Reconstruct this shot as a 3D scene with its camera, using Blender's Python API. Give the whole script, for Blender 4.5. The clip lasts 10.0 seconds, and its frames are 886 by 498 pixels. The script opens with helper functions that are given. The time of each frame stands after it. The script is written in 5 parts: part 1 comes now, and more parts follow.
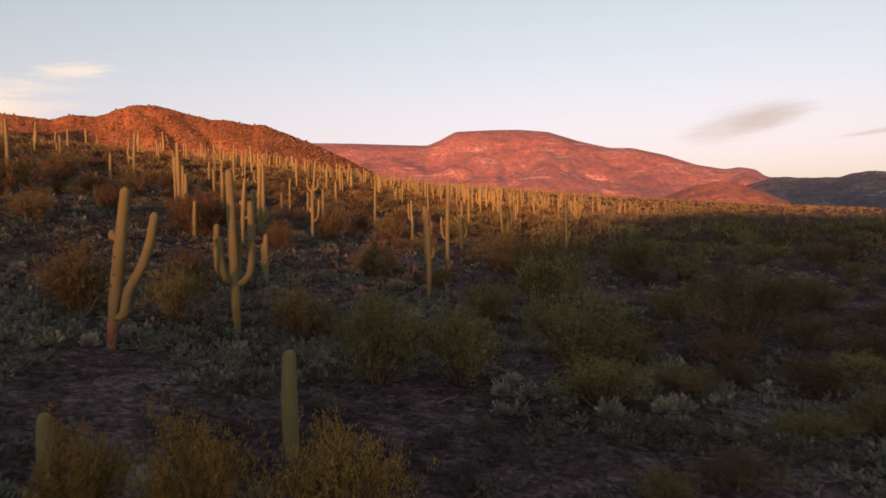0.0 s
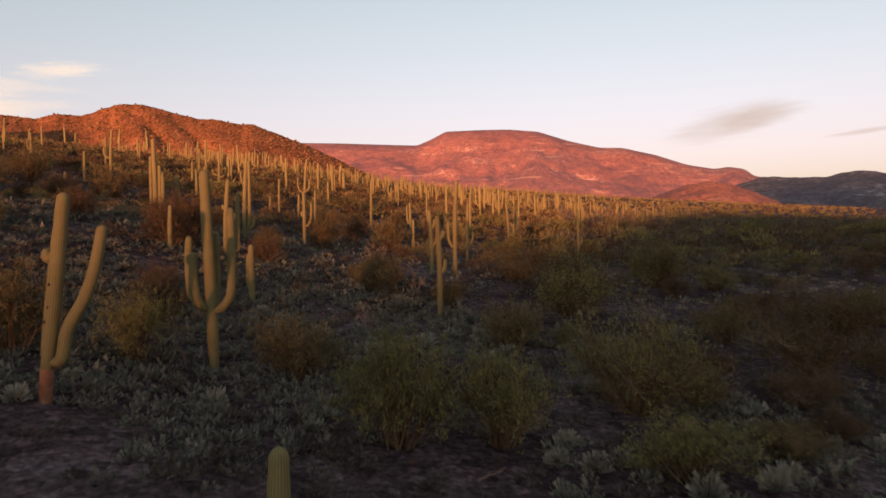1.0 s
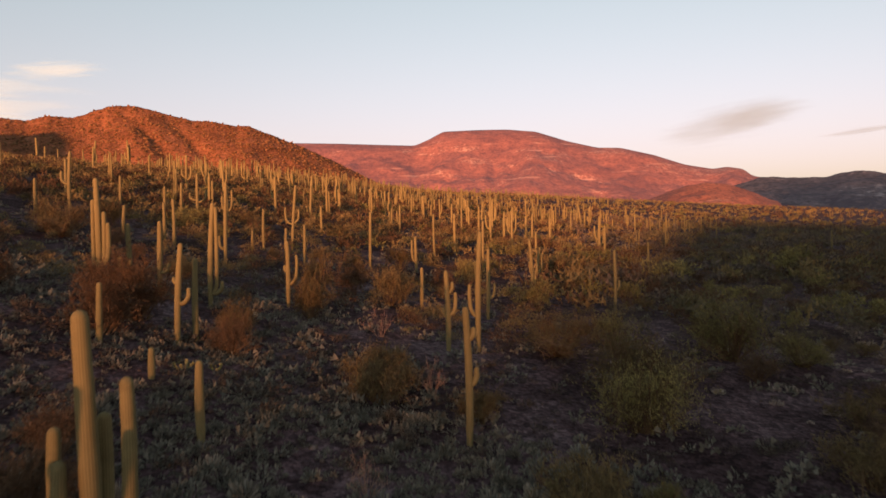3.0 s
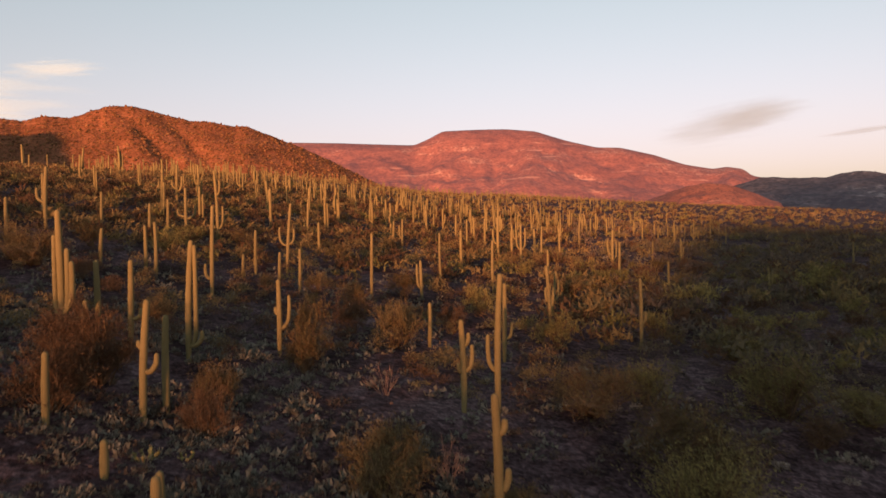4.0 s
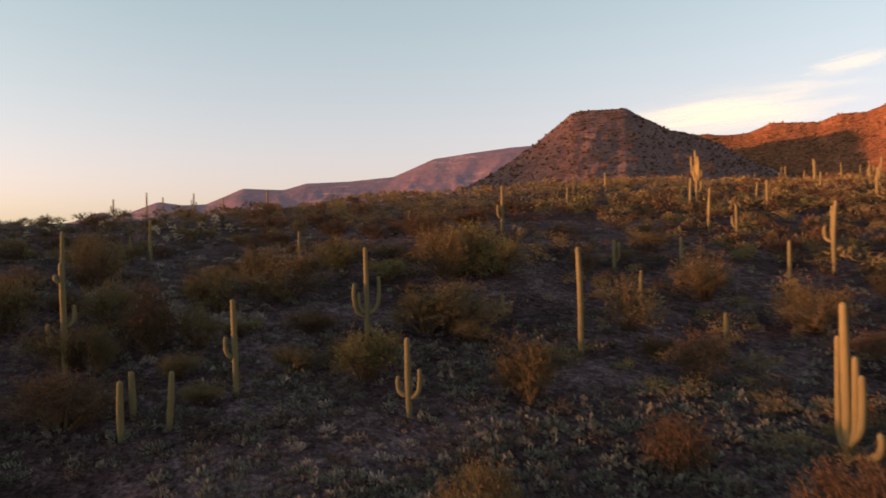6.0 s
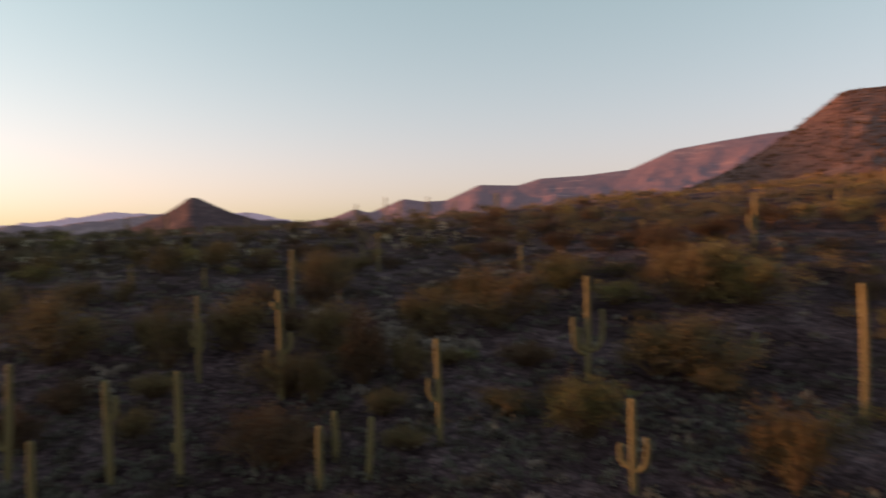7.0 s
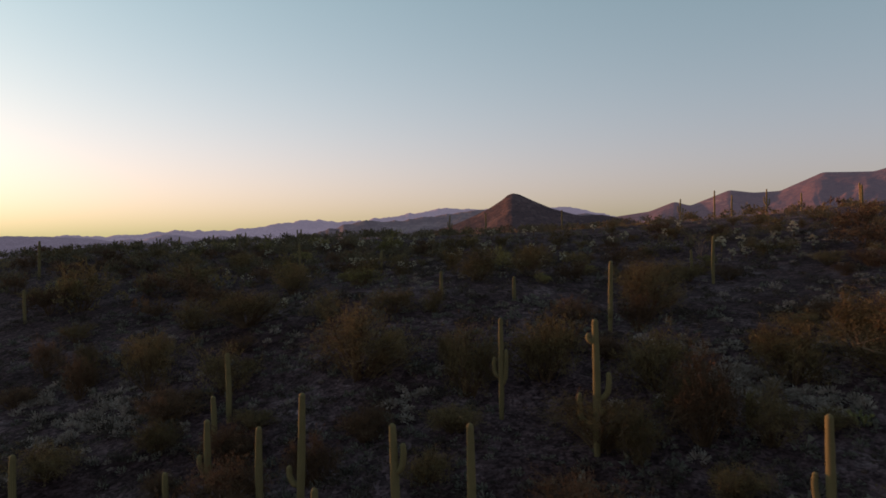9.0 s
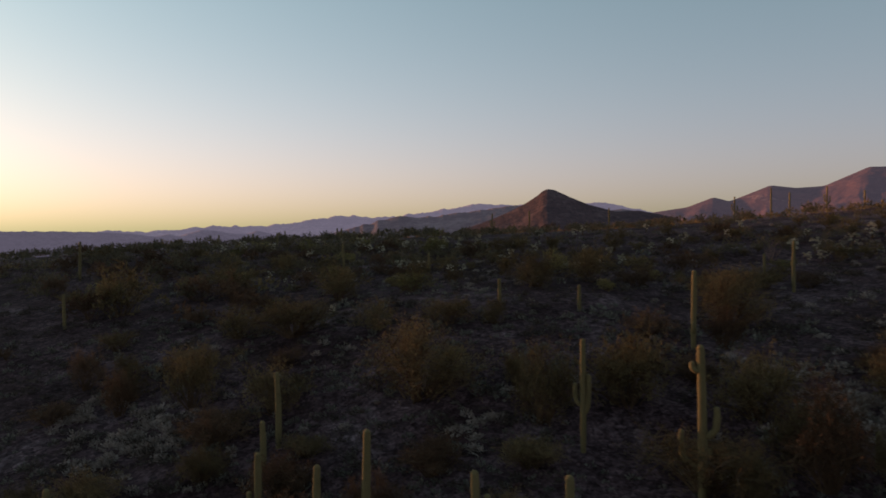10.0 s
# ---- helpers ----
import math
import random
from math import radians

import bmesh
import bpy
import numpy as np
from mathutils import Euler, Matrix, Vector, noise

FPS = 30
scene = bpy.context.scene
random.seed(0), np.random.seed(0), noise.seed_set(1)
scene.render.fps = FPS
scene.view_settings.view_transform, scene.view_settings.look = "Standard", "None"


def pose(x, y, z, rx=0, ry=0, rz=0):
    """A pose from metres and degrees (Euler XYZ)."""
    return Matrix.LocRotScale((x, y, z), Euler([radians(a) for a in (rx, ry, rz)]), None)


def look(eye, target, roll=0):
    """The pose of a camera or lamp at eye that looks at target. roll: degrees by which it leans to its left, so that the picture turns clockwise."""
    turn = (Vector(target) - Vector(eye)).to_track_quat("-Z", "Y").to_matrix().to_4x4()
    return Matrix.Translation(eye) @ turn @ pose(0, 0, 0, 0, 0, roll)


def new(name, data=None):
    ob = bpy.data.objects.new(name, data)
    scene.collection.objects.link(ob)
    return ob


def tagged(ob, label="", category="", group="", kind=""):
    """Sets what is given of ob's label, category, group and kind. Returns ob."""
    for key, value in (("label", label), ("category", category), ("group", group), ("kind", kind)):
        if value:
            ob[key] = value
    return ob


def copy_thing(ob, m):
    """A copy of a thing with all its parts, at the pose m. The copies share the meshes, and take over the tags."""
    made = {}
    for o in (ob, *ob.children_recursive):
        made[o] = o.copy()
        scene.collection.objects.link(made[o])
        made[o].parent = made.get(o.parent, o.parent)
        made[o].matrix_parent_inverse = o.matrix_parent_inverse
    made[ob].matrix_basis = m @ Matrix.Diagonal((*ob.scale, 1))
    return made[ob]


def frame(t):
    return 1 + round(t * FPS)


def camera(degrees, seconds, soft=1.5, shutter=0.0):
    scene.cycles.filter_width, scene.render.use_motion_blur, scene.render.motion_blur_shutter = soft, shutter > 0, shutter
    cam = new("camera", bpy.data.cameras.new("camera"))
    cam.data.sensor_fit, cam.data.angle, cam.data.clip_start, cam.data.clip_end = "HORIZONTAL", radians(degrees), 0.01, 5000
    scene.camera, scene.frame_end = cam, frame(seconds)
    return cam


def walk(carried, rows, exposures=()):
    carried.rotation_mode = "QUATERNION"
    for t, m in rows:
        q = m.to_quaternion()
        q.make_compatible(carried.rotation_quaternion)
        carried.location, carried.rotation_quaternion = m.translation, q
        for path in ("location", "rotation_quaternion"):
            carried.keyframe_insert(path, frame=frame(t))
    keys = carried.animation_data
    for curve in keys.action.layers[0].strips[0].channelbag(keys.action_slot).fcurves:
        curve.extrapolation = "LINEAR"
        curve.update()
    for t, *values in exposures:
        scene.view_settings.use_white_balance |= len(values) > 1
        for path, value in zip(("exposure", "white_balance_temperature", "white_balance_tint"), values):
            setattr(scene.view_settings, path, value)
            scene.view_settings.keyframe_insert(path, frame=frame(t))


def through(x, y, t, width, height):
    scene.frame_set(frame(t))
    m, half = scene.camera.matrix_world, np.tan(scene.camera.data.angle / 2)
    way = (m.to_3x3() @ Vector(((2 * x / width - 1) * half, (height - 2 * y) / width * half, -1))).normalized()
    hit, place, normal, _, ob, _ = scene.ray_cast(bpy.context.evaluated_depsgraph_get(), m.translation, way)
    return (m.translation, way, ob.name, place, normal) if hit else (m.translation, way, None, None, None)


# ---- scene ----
cam = camera(64.5, 10.0, soft=1.65, shutter=0.45)
METRES, EYE, TILT, LEAN, TURN = 56.0, 5.0, -1.2, 0.8, 0.0
ROWS = [
    (0.0, 0.0000, 0.0000, 0.0000, -0.00, 0.00, 0.00),
    (0.5, -0.0140, 0.0551, 0.0024, -0.77, 0.03, 0.03),
    (1.0, -0.0241, 0.1105, 0.0125, -0.82, -0.01, 0.12),
    (1.5, -0.0323, 0.1641, 0.0259, -0.89, -0.00, 0.16),
    (2.0, -0.0387, 0.2181, 0.0451, -0.94, -0.03, 0.19),
    (2.5, -0.0436, 0.2706, 0.0679, -0.99, -0.04, 0.23),
    (4.0, -0.0585, 0.4274, 0.1343, -1.10, -0.11, 0.16),
    (4.4, -0.0723, 0.4713, 0.1512, -1.00, -0.13, 0.13),
    (4.5, -0.0761, 0.4823, 0.1555, 0.81, -0.13, 0.12),
    (4.6, -0.0797, 0.4935, 0.1599, 4.50, -0.13, 0.08),
    (4.8, -0.0874, 0.5156, 0.1686, 14.20, -0.14, 0.00),
    (5.0, -0.0957, 0.5368, 0.1772, 24.31, -0.15, -0.08),
    (5.2, -0.1052, 0.5561, 0.1854, 31.20, -0.25, -0.16),
    (5.5, -0.1211, 0.5824, 0.1973, 43.16, -0.40, -0.29),
    (5.7, -0.1330, 0.5976, 0.2049, 51.80, -0.52, -0.32),
    (6.8, -0.2083, 0.6566, 0.2423, 67.60, -1.15, -0.52),
    (7.0, -0.2225, 0.6640, 0.2482, 76.80, -1.27, -0.55),
    (7.2, -0.2359, 0.6720, 0.2546, 81.00, -1.34, -0.58),
    (7.5, -0.2565, 0.6798, 0.2619, 81.80, -1.45, -0.62),
    (7.7, -0.2710, 0.6800, 0.2641, 82.00, -1.52, -0.62),
    (8.0, -0.2932, 0.6774, 0.2653, 88.67, -1.62, -0.62),
    (8.2, -0.3079, 0.6773, 0.2657, 95.60, -1.75, -0.54),
    (8.4, -0.3224, 0.6765, 0.2658, 100.60, -1.88, -0.45),
    (8.5, -0.3294, 0.6756, 0.2657, 101.86, -1.94, -0.41),
    (8.6, -0.3361, 0.6738, 0.2654, 102.10, -1.95, -0.43),
    (9.0, -0.3618, 0.6627, 0.2648, 102.12, -2.01, -0.49),
    (9.5, -0.3922, 0.6407, 0.2696, 103.03, -2.24, -0.52),
    (10.0, -0.4199, 0.6170, 0.2746, 104.85, -2.39, -0.53),
]
# the picture darkens and cools as the view turns to the evening sky
EXPOSURES = [(0.0, 1.52, 6800, 14), (4.0, 1.47, 6800, 14), (4.7, 1.45, 6800, 14), (5.5, 1.75, 6650, 11), (7.0, 1.60, 6450, 6), (8.5, 1.15, 6000, 5), (10.0, 0.86, 5850, 4)]
walk(cam, [(t, pose(0, 0, EYE, TILT, LEAN, TURN) @ pose(METRES * x, METRES * y, METRES * z, 90 + pitch, roll, yaw)) for t, x, y, z, yaw, pitch, roll in ROWS], EXPOSURES)

# ---- world, sun and exposure ----
SUN_YAW, SUN_UP = 163.0, 2.9
world = bpy.data.worlds.new("world")
scene.world = world
world.use_nodes = True
wn, wl = world.node_tree.nodes, world.node_tree.links
sky = wn.new("ShaderNodeTexSky")
sky.sky_type = "NISHITA"
sky.sun_disc = False
sky.sun_elevation = radians(1.7)
sky.sun_rotation = radians(-SUN_YAW)
sky.altitude, sky.air_density, sky.dust_density, sky.ozone_density = 600, 1.0, 0.0, 3.0
# the lower, thicker air near the horizon
low_air = wn.new("ShaderNodeTexSky")
low_air.sky_type, low_air.sun_disc = "NISHITA", False
low_air.sun_elevation, low_air.sun_rotation = radians(1.7), radians(-SUN_YAW)
low_air.altitude, low_air.air_density, low_air.dust_density, low_air.ozone_density = 600, 2.5, 0.0, 3.0


def glow(source, tone, strength):
    """One layer of the evening sky, tinted by the dusk."""
    g = wn.new("ShaderNodeBackground")
    g.inputs["Strength"].default_value = strength
    if source is None:
        g.inputs["Color"].default_value = (*tone, 1)
        return g.outputs[0]
    t = wn.new("ShaderNodeMix")
    t.data_type, t.blend_type = "RGBA", "MULTIPLY"
    t.inputs["Factor"].default_value, t.inputs[7].default_value = 1.0, (*tone, 1)
    wl.new(source.outputs["Color"], t.inputs[6])
    wl.new(t.outputs[2], g.inputs["Color"])
    return g.outputs[0]


high_air = wn.new("ShaderNodeTexSky")
high_air.sky_type, high_air.sun_disc = "NISHITA", False
high_air.sun_elevation, high_air.sun_rotation = radians(30), radians(-SUN_YAW)
high_air.altitude, high_air.air_density, high_air.dust_density, high_air.ozone_density = 600, 0.6, 3.0, 3.0
# dust near the ground, which glows towards the sun
dusty = wn.new("ShaderNodeTexSky")
dusty.sky_type, dusty.sun_disc = "NISHITA", False
dusty.sun_elevation, dusty.sun_rotation = radians(1.7), radians(-SUN_YAW)
dusty.altitude, dusty.air_density, dusty.dust_density, dusty.ozone_density = 600, 0.6, 5.0, 3.0
layers = [glow(dusty, (1.0, 0.54, 0.02), 0.098), glow(sky, (0.02, 0.803, 1.0), 0.132), glow(low_air, (1.0, 0.450, 0.02), 0.345), glow(high_air, (0.15, 0.73, 0.90), 0.0112), glow(None, (0.49, 0.88, 1.0), 0.0395)]
for layer in layers[1:]:
    join = wn.new("ShaderNodeAddShader")
    wl.new(layers[0], join.inputs[0])
    wl.new(layer, join.inputs[1])
    layers[0] = join.outputs[0]
wl.new(layers[0], wn["World Output"].inputs["Surface"])

sun = new("sun", bpy.data.lights.new("sun", "SUN"))
sun.data.energy, sun.data.angle, sun.data.color = 4.7, radians(1.5), (1.0, 0.44, 0.19)
to_sun = Vector((-math.sin(radians(SUN_YAW)) * math.cos(radians(SUN_UP)), math.cos(radians(SUN_YAW)) * math.cos(radians(SUN_UP)), math.sin(radians(SUN_UP))))
sun.matrix_world = look(to_sun * 50, (0, 0, 0))


# ---- materials ----
def material(name, stops, scale=4.0, fine=40.0, rough=0.85, bump=0.3, dist=0.05, spread=0.0, coat=None):
    """Base colour from coarse and fine noise over the given stops; bump from the fine noise."""
    m = bpy.data.materials.new(name)
    m.use_nodes = True
    n, l = m.node_tree.nodes, m.node_tree.links
    b = n["Principled BSDF"]
    b.inputs["Roughness"].default_value = rough
    b.inputs["Specular IOR Level"].default_value = 0.04
    co = n.new("ShaderNodeTexCoord")
    big = n.new("ShaderNodeTexNoise")
    big.inputs["Scale"].default_value, big.inputs["Detail"].default_value, big.inputs["Roughness"].default_value = scale, 6, 0.6
    small = n.new("ShaderNodeTexNoise")
    small.inputs["Scale"].default_value, small.inputs["Detail"].default_value, small.inputs["Roughness"].default_value = fine, 4, 0.65
    for t in (big, small):
        l.new(co.outputs["Object"], t.inputs["Vector"])
    mix = n.new("ShaderNodeMath")
    mix.operation = "ADD"
    half = n.new("ShaderNodeMath")
    half.operation, half.inputs[1].default_value = "MULTIPLY_ADD", 0.6
    half.inputs[2].default_value = -0.3
    l.new(small.outputs["Fac"], half.inputs[0])
    l.new(big.outputs["Fac"], mix.inputs[0])
    l.new(half.outputs[0], mix.inputs[1])
    out = mix.outputs[0]
    if spread:
        rnd = n.new("ShaderNodeObjectInfo")
        isl = n.new("ShaderNodeNewGeometry")
        for sock, amount in ((rnd.outputs["Random"], spread), (isl.outputs["Random Per Island"], spread * 0.7)):
            s = n.new("ShaderNodeMath")
            s.operation, s.inputs[1].default_value, s.inputs[2].default_value = "MULTIPLY_ADD", amount, -amount / 2
            l.new(sock, s.inputs[0])
            a = n.new("ShaderNodeMath")
            a.operation = "ADD"
            l.new(out, a.inputs[0])
            l.new(s.outputs[0], a.inputs[1])
            out = a.outputs[0]
    ramp = n.new("ShaderNodeValToRGB")
    el = ramp.color_ramp.elements
    while len(el) < len(stops):
        el.new(0.5)
    for e, (p, c) in zip(el, stops):
        e.position, e.color = p, (*c, 1)
    l.new(out, ramp.inputs["Fac"])
    l.new(ramp.outputs["Color"], b.inputs["Base Color"])
    bp = n.new("ShaderNodeBump")
    bp.inputs["Strength"].default_value, bp.inputs["Distance"].default_value = bump, dist
    l.new(small.outputs["Fac"], bp.inputs["Height"])
    l.new(bp.outputs["Normal"], b.inputs["Normal"])
    return m


def leafy(name, stops, through=0.42, spread=0.35):
    """Foliage that lets part of the light through."""
    m = material(name, stops, 1.2, 14.0, 0.8, 0.0, 0.01, spread)
    n, l = m.node_tree.nodes, m.node_tree.links
    b, o = n["Principled BSDF"], n["Material Output"]
    t = n.new("ShaderNodeBsdfTranslucent")
    x = n.new("ShaderNodeMixShader")
    x.inputs["Fac"].default_value = through
    l.new(b.inputs["Base Color"].links[0].from_socket, t.inputs["Color"])
    l.new(b.outputs[0], x.inputs[1])
    l.new(t.outputs[0], x.inputs[2])
    l.new(x.outputs[0], o.inputs["Surface"])
    return m


def ribbed(name, skin, groove, spine):
    """Cactus skin: the mesh attribute "rib" tells groove (0) from crest (1), where the pale spines sit."""
    m = material(name, [(0.25, skin), (0.5, tuple(c * 1.25 for c in skin)), (0.75, tuple(c * 0.8 for c in skin))], 1.3, 30.0, 0.65, 0.25, 0.02, 0.25)
    n, l = m.node_tree.nodes, m.node_tree.links
    b = n["Principled BSDF"]
    base = b.inputs["Base Color"].links[0].from_socket
    at = n.new("ShaderNodeAttribute")
    at.attribute_name = "rib"
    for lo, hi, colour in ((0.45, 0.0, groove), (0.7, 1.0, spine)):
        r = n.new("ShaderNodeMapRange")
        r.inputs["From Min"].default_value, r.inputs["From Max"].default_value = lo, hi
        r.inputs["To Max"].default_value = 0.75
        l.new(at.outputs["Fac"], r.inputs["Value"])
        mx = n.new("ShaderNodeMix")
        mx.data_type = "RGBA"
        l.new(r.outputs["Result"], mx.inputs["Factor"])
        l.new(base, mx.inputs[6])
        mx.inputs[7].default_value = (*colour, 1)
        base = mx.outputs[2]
    l.new(base, b.inputs["Base Color"])
    return m


def gravel(m):
    """Pebbles and clods on the soil: small cells, each of its own shade, raised above the dust."""
    n, l = m.node_tree.nodes, m.node_tree.links
    b = n["Principled BSDF"]
    base = b.inputs["Base Color"].links[0].from_socket
    co = n["Texture Coordinate"]
    for size, part_ in ((7.0, 0.35), (2.2, 0.30)):
        cell = n.new("ShaderNodeTexVoronoi")
        cell.inputs["Scale"].default_value = size
        l.new(co.outputs["Object"], cell.inputs["Vector"])
        tone = n.new("ShaderNodeSeparateColor")
        l.new(cell.outputs["Color"], tone.inputs["Color"])
        shade = n.new("ShaderNodeMapRange")
        shade.inputs["To Min"].default_value, shade.inputs["To Max"].default_value = 1 - part_ * 1.3, 1 + part_ * 1.6
        l.new(tone.outputs["Red"], shade.inputs["Value"])
        mx = n.new("ShaderNodeMix")
        mx.data_type, mx.blend_type = "RGBA", "MULTIPLY"
        mx.inputs["Factor"].default_value = 1.0
        l.new(base, mx.inputs[6])
        l.new(shade.outputs["Result"], mx.inputs[7])
        base = mx.outputs[2]
    l.new(base, b.inputs["Base Color"])


SOIL = material("gravel_soil", [(0.28, (0.022, 0.0115, 0.0115)), (0.45, (0.045, 0.0245, 0.026)), (0.60, (0.075, 0.044, 0.047)), (0.80, (0.128, 0.086, 0.090))], 0.16, 3.0, 0.95, 0.9, 0.2)
gravel(SOIL)
STONE = material("desert_stone", [(0.3, (0.060, 0.035, 0.030)), (0.55, (0.111, 0.070, 0.059)), (0.8, (0.221, 0.154, 0.139))], 2.0, 22.0, 0.9, 0.5, 0.04, 0.4)
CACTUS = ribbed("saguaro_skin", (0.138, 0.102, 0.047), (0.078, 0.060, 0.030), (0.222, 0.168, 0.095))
CORK = material("corky_bark", [(0.3, (0.136, 0.056, 0.036)), (0.55, (0.255, 0.112, 0.073)), (0.75, (0.323, 0.175, 0.119))], 2.5, 30.0, 0.95, 0.6, 0.04)
HOLE = material("scarred_hole", [(0.3, (0.015, 0.012, 0.01)), (0.7, (0.04, 0.03, 0.02))], 6.0, 40.0, 0.95, 0.2, 0.01)
TWIG = material("bark", [(0.3, (0.064, 0.038, 0.023)), (0.55, (0.111, 0.066, 0.040)), (0.75, (0.170, 0.105, 0.066))], 2.0, 30.0, 0.9, 0.3, 0.02)
DEADWOOD = material("bleached_wood", [(0.3, (0.145, 0.077, 0.059)), (0.55, (0.255, 0.147, 0.112)), (0.75, (0.357, 0.231, 0.185))], 2.0, 30.0, 0.9, 0.3, 0.02)
GREEN = leafy("palo_verde_green", [(0.2, (0.104, 0.085, 0.035)), (0.5, (0.190, 0.149, 0.060)), (0.8, (0.295, 0.228, 0.091))], 0.33)
# olive creosote, darkened in place of the shade over the plateau scrub
OLIVE = leafy("creosote_olive_shaded", [(0.2, (0.046, 0.037, 0.023)), (0.5, (0.086, 0.067, 0.042)), (0.8, (0.135, 0.104, 0.066))], 0.3)
GOLD = leafy("creosote_gold", [(0.2, (0.076, 0.053, 0.026)), (0.5, (0.132, 0.090, 0.044)), (0.8, (0.200, 0.138, 0.068))], 0.25)
RUST = leafy("dry_rust", [(0.2, (0.054, 0.032, 0.021)), (0.5, (0.102, 0.058, 0.036)), (0.8, (0.160, 0.092, 0.058))], 0.3)
# golden leaves, brightened in place of the sun that misses the front bushes
YELLOW = leafy("brittlebush_sunlit", [(0.2, (0.130, 0.072, 0.020)), (0.5, (0.225, 0.124, 0.034)), (0.8, (0.340, 0.195, 0.056))], 0.3)
SAGE = leafy("bursage_grey", [(0.2, (0.104, 0.090, 0.072)), (0.5, (0.190, 0.161, 0.130)), (0.8, (0.310, 0.260, 0.212))], 0.25, 0.5)
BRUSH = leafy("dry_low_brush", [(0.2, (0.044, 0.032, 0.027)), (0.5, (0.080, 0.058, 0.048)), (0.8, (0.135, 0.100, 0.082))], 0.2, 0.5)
PALE = leafy("dry_pale_brush", [(0.2, (0.160, 0.118, 0.098)), (0.5, (0.265, 0.200, 0.170)), (0.8, (0.395, 0.308, 0.266))], 0.2, 0.4)
SPINES = leafy("cholla_spines", [(0.2, (0.260, 0.215, 0.150)), (0.5, (0.410, 0.345, 0.255)), (0.8, (0.580, 0.500, 0.390))], 0.35, 0.3)
PEAR = material("prickly_pear_pad", [(0.3, (0.111, 0.098, 0.040)), (0.55, (0.187, 0.154, 0.066)), (0.8, (0.281, 0.217, 0.112))], 3.0, 25.0, 0.6, 0.2, 0.01, 0.3)


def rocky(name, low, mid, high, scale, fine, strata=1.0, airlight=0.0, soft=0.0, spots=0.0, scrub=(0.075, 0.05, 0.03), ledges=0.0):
    """Scrub-covered rock; strata draws the noise out into level beds; airlight makes the rock itself glow mauve, as
    haze before far ranges.
    """
    m = material(name, [(0.40 - soft, low), (0.49, mid), (0.57 + soft, mid), (0.68 + soft, high)], scale, fine, 0.95, 0.9, 0.35 / fine)
    n, l = m.node_tree.nodes, m.node_tree.links
    if strata > 1:
        st = n.new("ShaderNodeMapping")
        st.inputs["Scale"].default_value = (1, 1, strata)
        big = n["Noise Texture"]
        l.new(big.inputs["Vector"].links[0].from_socket, st.inputs["Vector"])
        l.new(st.outputs["Vector"], big.inputs["Vector"])
    if spots:
        cell = n.new("ShaderNodeTexVoronoi")
        cell.inputs["Scale"].default_value = spots
        l.new(n["Texture Coordinate"].outputs["Object"], cell.inputs["Vector"])
        near = n.new("ShaderNodeMapRange")
        near.inputs["From Min"].default_value, near.inputs["From Max"].default_value = 0.50, 0.22
        near.inputs["To Max"].default_value = 0.8
        l.new(cell.outputs["Distance"], near.inputs["Value"])
        mx = n.new("ShaderNodeMix")
        mx.data_type = "RGBA"
        mx.inputs[7].default_value = (*scrub, 1)
        b = n["Principled BSDF"]
        l.new(near.outputs["Result"], mx.inputs["Factor"])
        l.new(b.inputs["Base Color"].links[0].from_socket, mx.inputs[6])
        l.new(mx.outputs[2], b.inputs["Base Color"])
    b = n["Principled BSDF"]
    mottle = n.new("ShaderNodeTexNoise")
    mottle.inputs["Scale"].default_value, mottle.inputs["Detail"].default_value, mottle.inputs["Roughness"].default_value = fine * 0.28, 8, 0.72
    l.new(n["Texture Coordinate"].outputs["Object"], mottle.inputs["Vector"])
    tone = n.new("ShaderNodeMapRange")
    tone.inputs["From Min"].default_value, tone.inputs["From Max"].default_value = 0.32, 0.68
    tone.inputs["To Min"].default_value, tone.inputs["To Max"].default_value = 0.62, 1.35
    l.new(mottle.outputs["Fac"], tone.inputs["Value"])
    dapple = n.new("ShaderNodeMix")
    dapple.data_type, dapple.blend_type, dapple.inputs["Factor"].default_value = "RGBA", "MULTIPLY", 1.0
    l.new(b.inputs["Base Color"].links[0].from_socket, dapple.inputs[6])
    l.new(tone.outputs["Result"], dapple.inputs[7])
    l.new(dapple.outputs[2], b.inputs["Base Color"])
    if ledges:
        # broken level ledges of pale bare rock
        beds = n.new("ShaderNodeTexWave")
        beds.wave_type, beds.bands_direction = "BANDS", "Z"
        beds.inputs["Scale"].default_value, beds.inputs["Distortion"].default_value = ledges, 2.2
        beds.inputs["Detail"].default_value, beds.inputs["Detail Scale"].default_value = 3, 0.35
        l.new(n["Texture Coordinate"].outputs["Object"], beds.inputs["Vector"])
        gap = n.new("ShaderNodeTexNoise")
        gap.inputs["Scale"].default_value, gap.inputs["Detail"].default_value = 0.0075, 5
        l.new(n["Texture Coordinate"].outputs["Object"], gap.inputs["Vector"])
        edge, some, both = n.new("ShaderNodeMapRange"), n.new("ShaderNodeMapRange"), n.new("ShaderNodeMath")
        edge.inputs["From Min"].default_value, edge.inputs["From Max"].default_value = 0.86, 0.99
        some.inputs["From Min"].default_value, some.inputs["From Max"].default_value, some.inputs["To Max"].default_value = 0.57, 0.70, 0.75
        l.new(beds.outputs["Fac"], edge.inputs["Value"])
        l.new(gap.outputs["Fac"], some.inputs["Value"])
        both.operation = "MULTIPLY"
        l.new(edge.outputs["Result"], both.inputs[0])
        l.new(some.outputs["Result"], both.inputs[1])
        bare = n.new("ShaderNodeMix")
        bare.data_type = "RGBA"
